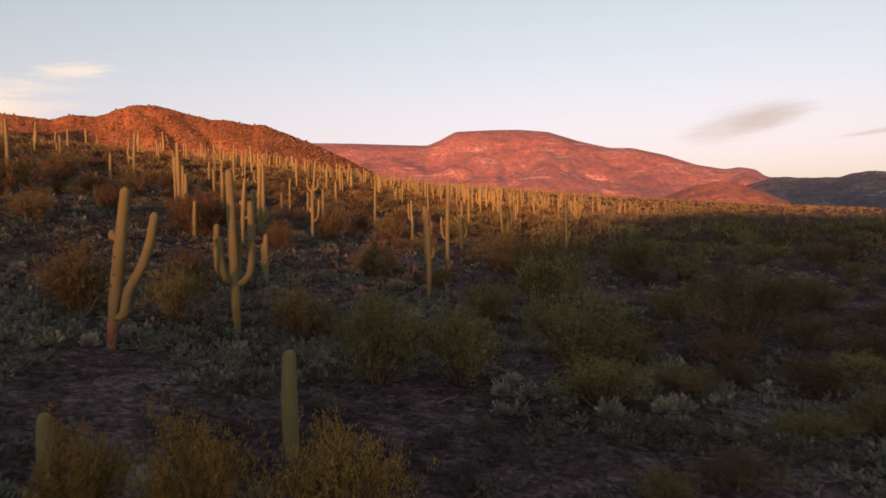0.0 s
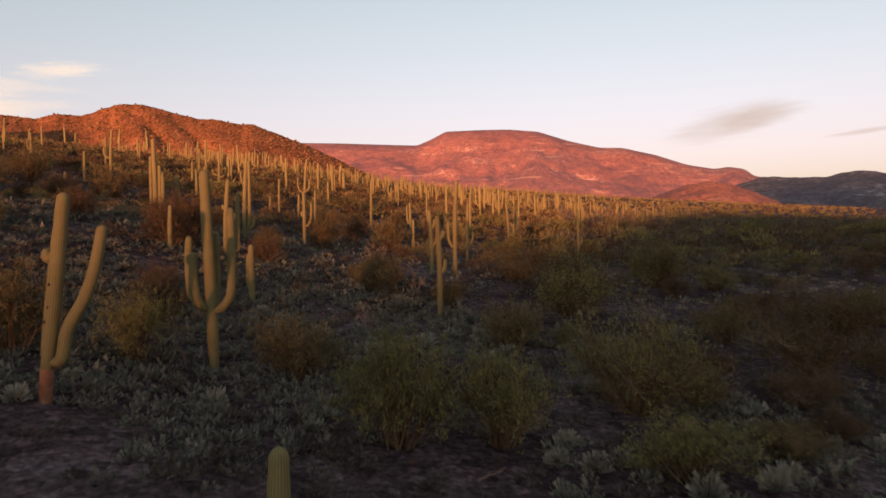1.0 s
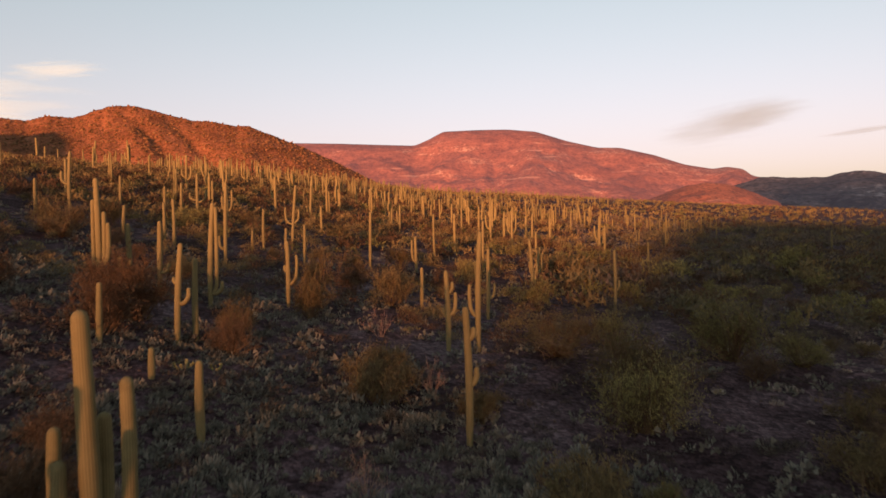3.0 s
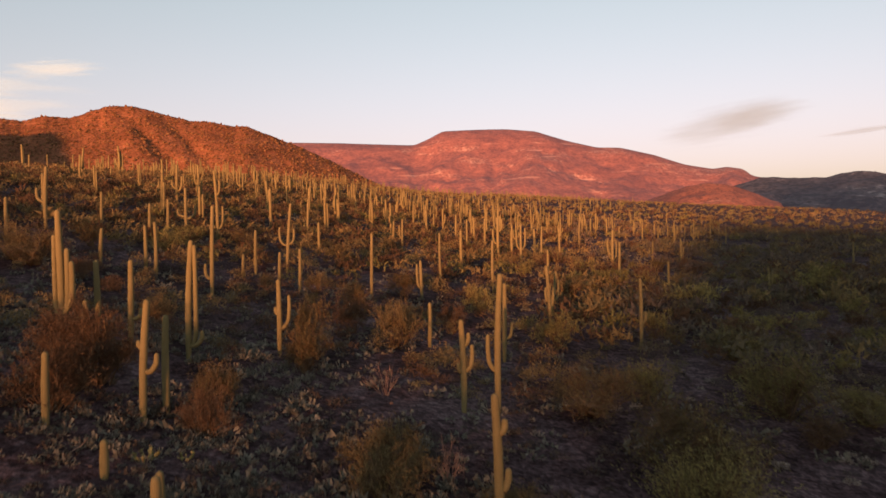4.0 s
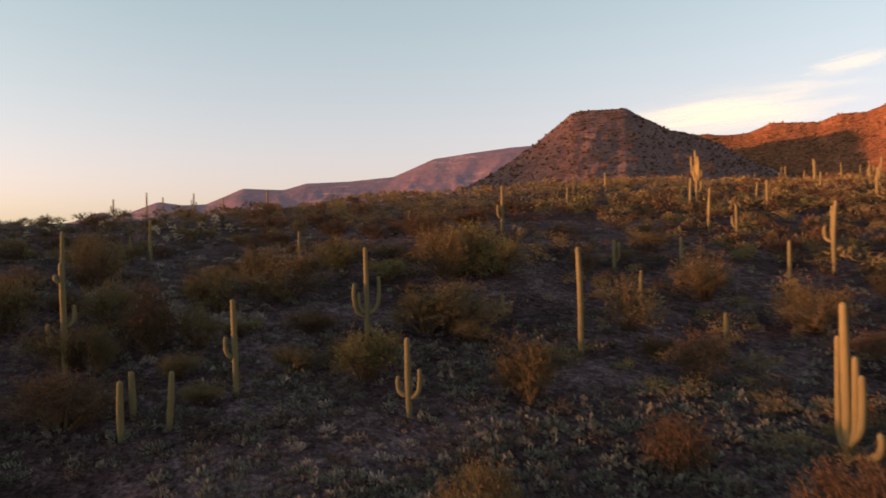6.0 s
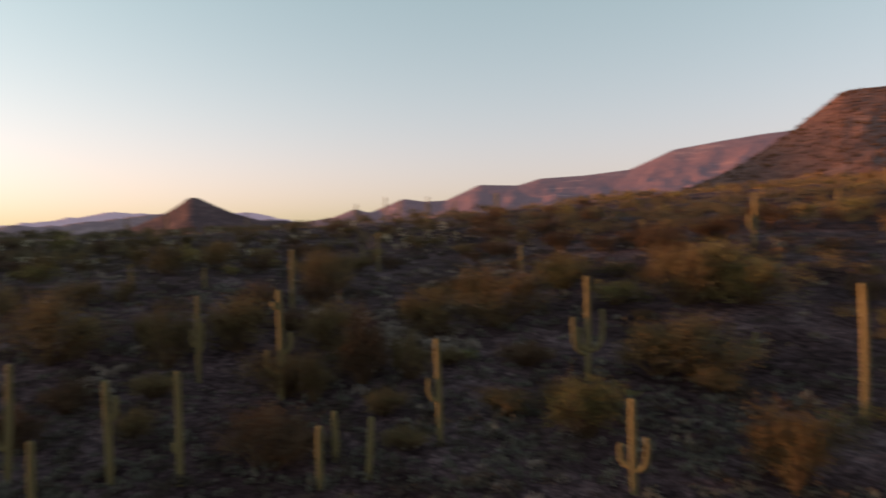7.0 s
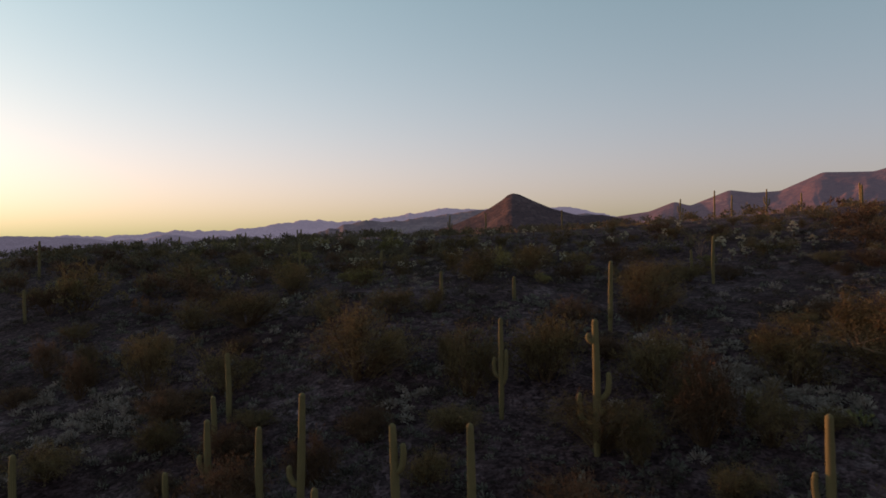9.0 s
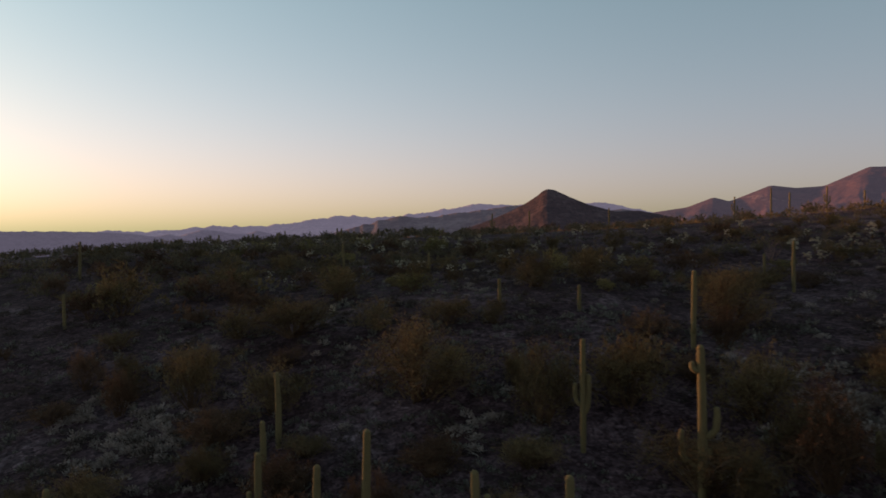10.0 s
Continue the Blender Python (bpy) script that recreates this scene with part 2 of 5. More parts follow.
        bare.inputs[7].default_value = (*(c * 1.35 for c in high), 1)
        l.new(both.outputs[0], bare.inputs["Factor"])
        l.new(b.inputs["Base Color"].links[0].from_socket, bare.inputs[6])
        l.new(bare.outputs[2], b.inputs["Base Color"])
    # haze painted on: rock of the far hills emits a faint mauve
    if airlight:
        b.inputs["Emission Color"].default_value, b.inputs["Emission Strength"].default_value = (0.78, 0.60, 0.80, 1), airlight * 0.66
    return m


RED_ROCK = rocky("red_hill_scrub", (0.148, 0.054, 0.029), (0.200, 0.073, 0.039), (0.262, 0.102, 0.058), 0.035, 0.60, spots=0.34, scrub=(0.085, 0.036, 0.016))
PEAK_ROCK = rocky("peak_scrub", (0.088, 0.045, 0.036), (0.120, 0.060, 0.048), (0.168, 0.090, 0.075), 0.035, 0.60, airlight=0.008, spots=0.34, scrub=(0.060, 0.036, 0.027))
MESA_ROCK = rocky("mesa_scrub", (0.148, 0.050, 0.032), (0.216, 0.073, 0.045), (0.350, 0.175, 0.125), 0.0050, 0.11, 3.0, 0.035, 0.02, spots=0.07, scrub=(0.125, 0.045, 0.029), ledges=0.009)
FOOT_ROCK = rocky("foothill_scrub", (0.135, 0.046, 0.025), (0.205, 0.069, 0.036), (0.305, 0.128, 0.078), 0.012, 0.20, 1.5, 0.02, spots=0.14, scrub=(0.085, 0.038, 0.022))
# darker, duller than the mesa rock: shade and haze put into the colour
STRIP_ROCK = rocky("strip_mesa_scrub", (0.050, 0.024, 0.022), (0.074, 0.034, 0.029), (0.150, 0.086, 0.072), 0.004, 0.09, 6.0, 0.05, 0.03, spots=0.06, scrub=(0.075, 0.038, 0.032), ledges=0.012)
# dark rock colour holds the shade that lies over the low hill
LOW_ROCK = rocky("shaded_hill_scrub", (0.034, 0.034, 0.037), (0.076, 0.060, 0.060), (0.221, 0.178, 0.170), 0.006, 0.05, 4.0, 0.02, spots=0.06, scrub=(0.034, 0.031, 0.029))
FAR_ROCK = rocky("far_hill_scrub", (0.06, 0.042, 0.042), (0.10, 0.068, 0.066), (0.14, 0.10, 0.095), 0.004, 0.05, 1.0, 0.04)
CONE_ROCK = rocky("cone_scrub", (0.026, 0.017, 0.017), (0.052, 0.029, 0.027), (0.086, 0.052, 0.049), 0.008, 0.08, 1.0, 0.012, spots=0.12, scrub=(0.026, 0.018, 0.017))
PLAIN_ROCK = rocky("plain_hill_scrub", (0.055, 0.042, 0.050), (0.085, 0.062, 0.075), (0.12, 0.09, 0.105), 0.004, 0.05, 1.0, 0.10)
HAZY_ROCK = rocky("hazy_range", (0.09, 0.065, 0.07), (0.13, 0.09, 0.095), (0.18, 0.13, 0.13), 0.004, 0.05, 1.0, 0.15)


# ---- mesh helpers ----
def mesh(name, verts, faces, mat, smooth=False):
    """A mesh from arrays; faces all have the same number of corners."""
    verts, faces = np.asarray(verts, np.float32), np.asarray(faces, np.int32)
    me = bpy.data.meshes.new(name)
    k = faces.shape[1]
    me.vertices.add(len(verts))
    me.vertices.foreach_set("co", verts.ravel())
    me.loops.add(faces.size)
    me.loops.foreach_set("vertex_index", faces.ravel())
    me.polygons.add(len(faces))
    me.polygons.foreach_set("loop_start", np.arange(0, faces.size, k, dtype=np.int32))
    me.polygons.foreach_set("use_smooth", np.full(len(faces), smooth))
    me.update(calc_edges=True)
    me.materials.append(mat)
    return me


def part(name, me, parent, label=""):
    ob = new(name, me)
    ob.parent = parent
    return tagged(ob, label)


def hash2(i, j, seed):
    h = np.sin(i * 127.1 + j * 311.7 + seed * 74.7) * 43758.5453
    return h - np.floor(h)


def value_noise(x, y, seed=0):
    i, j = np.floor(x), np.floor(y)
    u, v = x - i, y - j
    u, v = u * u * (3 - 2 * u), v * v * (3 - 2 * v)
    a, b = hash2(i, j, seed), hash2(i + 1, j, seed)
    c, d = hash2(i, j + 1, seed), hash2(i + 1, j + 1, seed)
    return (a + (b - a) * u) * (1 - v) + (c + (d - c) * u) * v


def fbm(x, y, octaves=4, seed=0):
    total, size = 0.0, 1.0
    for k in range(octaves):
        total = total + size * (value_noise(x * 2 ** k, y * 2 ** k, seed + k) - 0.5)
        size *= 0.5
    return total


def ridged(x, y, octaves=4, seed=0):
    total, size = 0.0, 1.0
    for k in range(octaves):
        total = total + size * (1 - 2 * np.abs(value_noise(x * 2 ** k, y * 2 ** k, seed + k) - 0.5))
        size *= 0.5
    return total / 1.9


# ---- the ground: one sheet, a hillside that rises to a low crest, with a valley beside it ----
TERRAIN = [4.4, 9.91, 9.1, -12.46, -14.76, -20.86, 2.58, -0.52, -4.58, 9.82, -10.16, -4.06, 6.73, 8.31, -3.28, 3.58, 3.48, 15.83, -17.14, -5.37]
SWELLS = [(-103.3, 53.7, -0.37), (-13.2, 27.8, -1.01), (-74.3, 25.7, 0.72), (-62.5, 75.3, 1.23), (-22.1, 60.9, 1.01), (-85.4, 47.6, -1.37), (39.1, 70.1, 0.95), (15.7, 86.4, -0.57), (-55.5, 10.6, -0.9), (-99.0, 2.7, -0.53), (-105.6, 30.0, -0.41), (26.0, 109.2, -0.42), (-49.0, 84.6, -0.3), (-51.8, 37.5, -0.64), (-33.6, 47.7, 0.48), (-48.3, 64.8, -0.65), (-63.6, 56.5, 0.57), (-67.1, 23.2, 1.08), (-1.5, 59.3, 1.01), (-13.2, 70.4, -0.73), (-1.1, 48.3, -0.81), (6.6, 30.7, 0.27)]


def slope(x, y):
    """Height of the smooth hillside."""
    x, y = np.asarray(x, float), np.asarray(y, float)
    a, b = (x + 20) / 110, (y - 50) / 130
    u, v = a / np.sqrt(1 + a * a), b / np.sqrt(1 + b * b)
    r = np.hypot(x + 20, y - 50) + 1e-6
    far, c, s = np.log(1 + (r / 150) ** 2), (x + 20) / (r + 60), (y - 50) / (r + 60)
    terms = [u ** i * v ** j for i in range(5) for j in range(5) if i + j <= 4]
    terms += [far, far * c, far * s, far * c * s, far * (c * c - s * s)]
    z = sum(k * t for k, t in zip(TERRAIN, terms))
    for cx, cy, up in SWELLS:
        z = z + up * np.exp(-((x - cx) ** 2 + (y - cy) ** 2) / 338.0)
    # unseen swell to the south-west, added to raise the shade on the near slope
    z = z + 1.7 * np.exp(-((x + 80) ** 2 / 2888 + (y + 95) ** 2 / 5000))
    # the slope eases off towards the foot of the red hill
    away, bearing = np.hypot(x + 5, y - 20), np.degrees(np.arctan2(-x - 5, y - 20))
    ease = np.clip((bearing + 8) / 14, 0, 1) * np.clip((41 - bearing) / 11, 0, 1)
    return z - 0.033 * 30 * np.logaddexp(0, (away - 130) / 30) * ease * ease * (3 - 2 * ease)


def land(x, y):
    """Height of the ground with its small unevenness."""
    x, y = np.asarray(x, float), np.asarray(y, float)
    return slope(x, y) + 0.35 * fbm(x / 7, y / 7, 3, 3) + 0.10 * fbm(x / 1.7, y / 1.7, 2, 9)


def axis(a, b, step, reach):
    """Grid lines: even between a and b, ever wider apart beyond, to the reach."""
    core = list(np.arange(a, b, step))
    low, d = [a], step
    while low[-1] > -reach:
        d *= 1.09
        low.append(low[-1] - d)
    high, d = [core[-1]], step
    while high[-1] < reach:
        d *= 1.09
        high.append(high[-1] + d)
    return np.array(low[:0:-1] + core + high[1:])


def build_ground():
    xs, ys = axis(-118, 48, 0.95, 5600), axis(-8, 118, 0.95, 5600)
    X, Y = np.meshgrid(xs, ys)
    Z = land(X, Y)
    n, m = len(xs), len(ys)
    i = (np.arange(m - 1)[:, None] * n + np.arange(n - 1)).ravel()
    me = mesh("ground", np.stack([X.ravel(), Y.ravel(), Z.ravel()], -1), np.stack([i, i + 1, i + n + 1, i + n], -1), SOIL, True)
    tagged(new("ground", me), "brown gravelly desert hillside with pale bare patches", "ground", kind="structure")


build_ground()


# ---- the hills round the place ----
FACES = {}
EYE_X, EYE_Y, EYE_Z = -8.0, 33.0, 14.0


def hill(name, crest, reach, front, back, mat, label, rough=0.16, cliffs=0.0, seed=1, power=1.25, across=320, deep=90, floor=-30.0, grain=150.0, skew=0.0, jag=0.0, gullies=()):
    """A range with its crest line given as bearing (degrees left of north) and height (degrees), at the distance reach."""
    yaw, up = np.array([c[0] for c in crest]), np.array([c[1] for c in crest])
    q = np.linspace(yaw[0], yaw[-1], across)
    top = np.interp(q, yaw, up)
    top = np.convolve(np.pad(top, 2, mode="edge"), (0.1, 0.2, 0.4, 0.2, 0.1), "valid")
    top = top + jag * 2 * (fbm(q * 1.7, q * 0, 5, seed + 30) + 0.5 * np.abs(fbm(q * 5.0, q * 0, 3, seed + 31)))
    s = np.concatenate([np.linspace(-1, 0, int(deep * 0.72)), np.linspace(0, 1, deep - int(deep * 0.72) + 1)[1:]])
    Q, S = np.meshgrid(q, s)
    H = np.interp(Q, q, top)
    arc = np.radians(Q) * reach
    reach = reach - skew * (2 * (Q - yaw[0]) / (yaw[-1] - yaw[0]) - 1)
    D = reach + np.where(S < 0, S * front, S * back) + 0.05 * reach * fbm(arc / (front * 1.3), Q * 0, 2, seed) * (S < 0) * -S
    crest_z = EYE_Z + reach * np.tan(np.radians(H))
    x0, y0 = EYE_X - D * np.sin(np.radians(Q)), EYE_Y + D * np.cos(np.radians(Q))
    base = slope(x0, y0) + floor
    f = (1 - np.abs(S)) ** power
    ends = np.clip(np.minimum(Q - yaw[0], yaw[-1] - Q) / (0.07 * (yaw[-1] - yaw[0])), 0, 1)
    f = f * ends * ends * (3 - 2 * ends)
    if cliffs:
        f = f + cliffs * (np.tanh((f - 0.86) * 26) - np.tanh((f - 0.55) * 22) * 0.45) * 0.07 * np.clip(1 - f, 0, 1) * 4
    tall = np.maximum(crest_z - base, 1.0)
    run = (D - reach) / grain
    bend = 0.5 * fbm(arc / grain * 0.7, run * 0.7, 2, seed + 9)
    cut = ridged(arc / grain + bend + run * 0.35, run * 0.42 + bend, 4, seed) - 0.62
    fine = fbm(arc / grain * 5, run * 5, 4, seed + 5)
    side = np.clip(f * (1 - f) * 4, 0, 1) ** 1.4
    Z = base + tall * np.clip(f, 0, 1) + grain * rough * (cut + 0.22 * fine) * (0.02 + side)
    for high_end, low_end, depth, wide in gullies:
        Z = Z - depth * np.exp(-((Q - low_end - (high_end - low_end) * f) / wide) ** 2) * np.clip((1 - f) * 5, 0, 1) * (S < 0)
    FACES[name] = (x0, y0, Z)
    n, m = Q.shape[1], Q.shape[0]
    i = (np.arange(m - 1)[:, None] * n + np.arange(n - 1)).ravel()
    me = mesh(name, np.stack([x0.ravel(), y0.ravel(), Z.ravel()], -1), np.stack([i, i + n, i + n + 1, i + 1], -1), mat, True)
    return tagged(new(name, me), label, "hill", kind="structure")


hill("backdrop_red_hill", [(-2.0, 1.5), (1.79, 3.14), (4.97, 4.49), (7.21, 5.64), (9.42, 6.66), (11.61, 7.53), (14.18, 8.48), (15.04, 8.42), (16.71, 8.71), (18.35, 8.78), (21.14, 9.37), (22.50, 9.71), (24.40, 9.52), (26.62, 8.59), (28.38, 8.64), (29.60, 8.17), (30.93, 8.31), (32.71, 8.39), (34.52, 7.75), (35.88, 7.75), (37.5, 7.95), (39.0, 7.8), (41.0, 7.2), (44.0, 6.2), (48.0, 5.0)], 800, 190, 220, RED_ROCK, "rugged red-brown desert hill with gullies, lit by low sun", 0.09, 0.0, 2, 1.0, 520, 110, -30, 110, jag=0.035, gullies=((25.5, 21.0, 2.2, 0.7), (23.6, 16.6, 4.0, 0.8), (20.4, 13.6, 3.2, 0.7), (30.5, 27.0, 1.5, 0.6)))
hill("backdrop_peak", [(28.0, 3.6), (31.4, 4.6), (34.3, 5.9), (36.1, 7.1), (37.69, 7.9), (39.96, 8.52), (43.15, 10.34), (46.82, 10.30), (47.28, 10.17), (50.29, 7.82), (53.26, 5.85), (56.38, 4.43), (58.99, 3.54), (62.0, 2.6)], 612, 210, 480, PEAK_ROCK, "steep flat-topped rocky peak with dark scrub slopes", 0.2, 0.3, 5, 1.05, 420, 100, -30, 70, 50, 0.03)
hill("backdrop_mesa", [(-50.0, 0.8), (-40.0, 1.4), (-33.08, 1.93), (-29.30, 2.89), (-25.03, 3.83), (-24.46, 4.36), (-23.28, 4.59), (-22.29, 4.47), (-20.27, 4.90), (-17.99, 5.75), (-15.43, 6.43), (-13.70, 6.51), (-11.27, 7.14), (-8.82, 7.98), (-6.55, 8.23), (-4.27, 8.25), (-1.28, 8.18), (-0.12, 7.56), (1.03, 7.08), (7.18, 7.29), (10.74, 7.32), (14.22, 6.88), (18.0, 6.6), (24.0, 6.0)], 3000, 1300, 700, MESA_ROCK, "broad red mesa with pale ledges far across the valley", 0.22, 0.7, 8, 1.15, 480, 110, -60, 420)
hill("backdrop_low_hill", [(-46.0, 2.4), (-38.0, 3.1), (-35.0, 3.35), (-33.58, 3.53), (-32.17, 3.82), (-30.96, 3.69), (-29.9, 3.47), (-27.71, 3.57), (-25.63, 3.71), (-25.05, 3.5), (-24.0, 3.15), (-22.5, 2.7), (-20.5, 2.1), (-18.5, 1.5)], 2300, 500, 400, LOW_ROCK, "low scrub hill beyond the valley, coloured as if shaded", 0.16, 0.0, 12, 1.2, 300, 70, -40, 260, jag=0.03)
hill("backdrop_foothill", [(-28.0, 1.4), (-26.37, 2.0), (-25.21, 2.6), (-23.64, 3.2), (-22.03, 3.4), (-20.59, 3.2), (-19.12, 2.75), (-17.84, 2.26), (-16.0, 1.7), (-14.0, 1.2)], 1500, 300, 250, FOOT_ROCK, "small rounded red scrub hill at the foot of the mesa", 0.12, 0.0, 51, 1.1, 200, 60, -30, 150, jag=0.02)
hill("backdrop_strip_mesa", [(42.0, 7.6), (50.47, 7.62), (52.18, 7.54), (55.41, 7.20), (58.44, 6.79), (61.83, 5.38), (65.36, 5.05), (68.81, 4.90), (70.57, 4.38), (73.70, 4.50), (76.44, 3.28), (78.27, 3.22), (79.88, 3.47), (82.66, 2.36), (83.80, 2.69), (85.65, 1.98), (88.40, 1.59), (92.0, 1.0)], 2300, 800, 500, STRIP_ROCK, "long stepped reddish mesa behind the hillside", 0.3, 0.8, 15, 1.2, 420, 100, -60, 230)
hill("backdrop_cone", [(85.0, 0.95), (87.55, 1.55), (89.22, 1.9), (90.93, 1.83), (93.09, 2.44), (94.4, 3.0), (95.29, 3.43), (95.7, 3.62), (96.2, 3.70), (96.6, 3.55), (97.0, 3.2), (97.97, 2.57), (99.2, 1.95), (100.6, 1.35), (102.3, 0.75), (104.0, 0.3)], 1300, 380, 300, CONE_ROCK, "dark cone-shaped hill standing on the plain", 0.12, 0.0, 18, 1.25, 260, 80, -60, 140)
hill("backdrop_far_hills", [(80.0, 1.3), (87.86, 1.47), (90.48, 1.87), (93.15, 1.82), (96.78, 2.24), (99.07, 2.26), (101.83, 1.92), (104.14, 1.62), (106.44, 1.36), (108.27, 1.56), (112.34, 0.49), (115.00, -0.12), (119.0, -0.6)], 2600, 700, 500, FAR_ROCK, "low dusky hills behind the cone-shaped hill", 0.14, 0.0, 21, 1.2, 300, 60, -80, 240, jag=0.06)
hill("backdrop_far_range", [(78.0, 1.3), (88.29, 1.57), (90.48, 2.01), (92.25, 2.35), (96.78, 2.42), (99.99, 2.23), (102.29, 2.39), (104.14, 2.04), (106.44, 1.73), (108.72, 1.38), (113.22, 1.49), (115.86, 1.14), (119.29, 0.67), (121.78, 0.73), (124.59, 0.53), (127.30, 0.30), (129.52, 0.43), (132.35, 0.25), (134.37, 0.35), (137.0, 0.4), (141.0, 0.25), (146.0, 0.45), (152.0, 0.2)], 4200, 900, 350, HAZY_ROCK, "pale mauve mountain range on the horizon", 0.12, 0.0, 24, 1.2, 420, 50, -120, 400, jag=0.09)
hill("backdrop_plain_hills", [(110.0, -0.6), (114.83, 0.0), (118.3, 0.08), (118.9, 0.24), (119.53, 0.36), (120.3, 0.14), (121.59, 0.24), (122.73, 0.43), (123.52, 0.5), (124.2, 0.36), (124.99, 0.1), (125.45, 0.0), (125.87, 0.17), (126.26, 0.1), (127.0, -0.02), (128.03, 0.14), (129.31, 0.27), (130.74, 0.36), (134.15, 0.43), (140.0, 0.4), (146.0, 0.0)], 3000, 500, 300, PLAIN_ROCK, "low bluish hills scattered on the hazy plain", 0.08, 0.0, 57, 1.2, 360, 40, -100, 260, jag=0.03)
# unseen ridge, added; its crest is shaped to shade near slope and valley
hill("backdrop_sunset_ridge", [(141.0, 3.0), (149.24, 3.73), (154.11, 3.77), (155.08, 3.69), (157.48, 3.27), (158.92, 2.99), (159.88, 2.76), (160.83, 2.57), (161.79, 2.38), (162.36, 2.24), (162.84, 2.24), (163.12, 2.38), (163.51, 2.67), (163.89, 3.05), (164.37, 3.52), (164.94, 4.0), (166.56, 4.66), (170.4, 4.83), (179.19, 4.74), (184.0, 4.5), (192.0, 3.5)], 600, 200, 180, FAR_ROCK, "unseen low ridge with a saddle, added to shade the slope", 0.05, 0.0, 33, 1.0, 520, 40, -40, 90)
# out-of-view mesa, added only to keep the sun off the low hill
hill("backdrop_west_mesa", [(165.8, 5.2), (166.2, 5.8), (168.0, 6.0), (173.0, 6.0), (176.0, 5.4)], 5000, 700, 400, FAR_ROCK, "unseen flat-topped mesa, added to shade the low hill", 0.1, 0.4, 27, 1.0, 160, 40, -120, 300)
# never in view; made up to cast shade on the peak
hill("backdrop_west_hill", [(143.0, 4.6), (147.0, 4.8), (151.6, 4.85), (152.3, 4.85), (152.9, 4.85), (154.0, 4.4), (155.5, 3.4), (157.5, 1.8)], 3000, 500, 400, FAR_ROCK, "unseen rounded hill, added to shade the peak", 0.06, 0.0, 37, 1.0, 200, 40, -80, 250)


def hill_scrub():
    """Bushes and boulders on the two nearest hills, far too many to count."""
    g = np.random.default_rng(41)
    eight = np.array([(1, 0, 0), (-1, 0, 0), (0, 1, 0), (0, -1, 0), (0, 0, 1), (0, 0, -0.6)], float)
    sides = np.array([(0, 2, 4), (2, 1, 4), (1, 3, 4), (3, 0, 4), (2, 0, 5), (1, 2, 5), (3, 1, 5), (0, 3, 5)])
    for name, count, colour in (("backdrop_red_hill", 14000, HILL_BUSH), ("backdrop_peak", 6000, HILL_BUSH)):
        x, y, z = FACES[name]
        m, n = x.shape
        i, j = g.integers(0, int(m * 0.8), count), g.integers(0, n - 1, count)
        u, v = g.random(count), g.random(count)

        def at(a):
            return (a[i, j] * (1 - u) + a[i, j + 1] * u) * (1 - v) + (a[i + 1, j] * (1 - u) + a[i + 1, j + 1] * u) * v

        px, py, pz = at(x), at(y), at(z)
        size = 0.6 + 1.3 * g.random(count) ** 2.5
        V = eight[None] * size[:, None, None] * g.uniform(0.6, 1.25, (count, 6, 1)) + np.stack([px, py, pz + size * 0.25], -1)[:, None, :]
        F = sides[None] + 6 * np.arange(count)[:, None, None]
        tagged(new("hill_scrub", mesh("hill_scrub", V.reshape(-1, 3), F.reshape(-1, 3), colour)), "dry bushes and boulders dotted over the rocky hill", "scrub", kind="stuff")


HILL_BUSH = material("hill_bushes", [(0.3, (0.070, 0.036, 0.018)), (0.55, (0.13, 0.062, 0.030)), (0.8, (0.24, 0.115, 0.058))], 0.4, 2.0, 0.9, 0.2, 0.1, 0.5)
hill_scrub()


# ---- saguaros ----
def tube(points, radii, ribs=16, seg=3, caps=True, depth=0.06):
    """A ribbed tube along points with a domed end; returns corners, faces and the rib value of each corner."""
    pts = [Vector(p) for p in points]
    n = ribs * seg
    V, R = [], []
    for k, p in enumerate(pts):
        d = (pts[min(k + 1, len(pts) - 1)] - pts[max(k - 1, 0)]).normalized()
        side = d.cross(Vector((0, 1, 0.02))).normalized()
        up = side.cross(d)
        for a in range(n):
            t = 2 * math.pi * a / n
            w = 0.5 + 0.5 * math.cos(ribs * t) if seg > 1 else 0.6
            r = radii[k] * (1 - depth + depth * w) if seg > 1 else radii[k]
            V.append(p + (side * math.cos(t) + up * math.sin(t)) * r)
            R.append(w)
    F = []
    for k in range(len(pts) - 1):
        for a in range(n):
            b = (a + 1) % n
            F.append((k * n + a, k * n + b, (k + 1) * n + b, (k + 1) * n + a))
    return V, F, R


def column(points, radius, ribs, seg, taper=0.8, waist=0.12, dome=True):
    """Radii for a cactus column along points, closed by a dome."""
    pts = [Vector(p) for p in points]
    d = (pts[-1] - pts[-2]).normalized()
    n = len(pts)
    radii = []
    for k in range(n):
        f = k / (n - 1)
        radii.append(radius * (taper + (1 - taper) * math.sin(math.pi * min(1, 0.15 + f * 0.85))) * (1 - waist * max(0, 1 - f * 6)) * (1 + 0.03 * math.sin(k * 2.3 + radius * 90)))
    end, r = pts[-1], radii[-1]
    for s in (0.3, 0.6, 0.82, 0.95, 1.0):
        pts.append(end + d * r * s * 1.15)
        radii.append(max(0.004, r * math.sqrt(max(0, 1 - s * s))))
    return tube(pts, radii, ribs, seg)


def cactus_mesh(name, V, F, R, mat):
    me = mesh(name, [tuple(v) for v in V], F, mat, True)
    at = me.attributes.new("rib", "FLOAT", "POINT")
    at.data.foreach_set("value", np.array(R, np.float32))
    return me


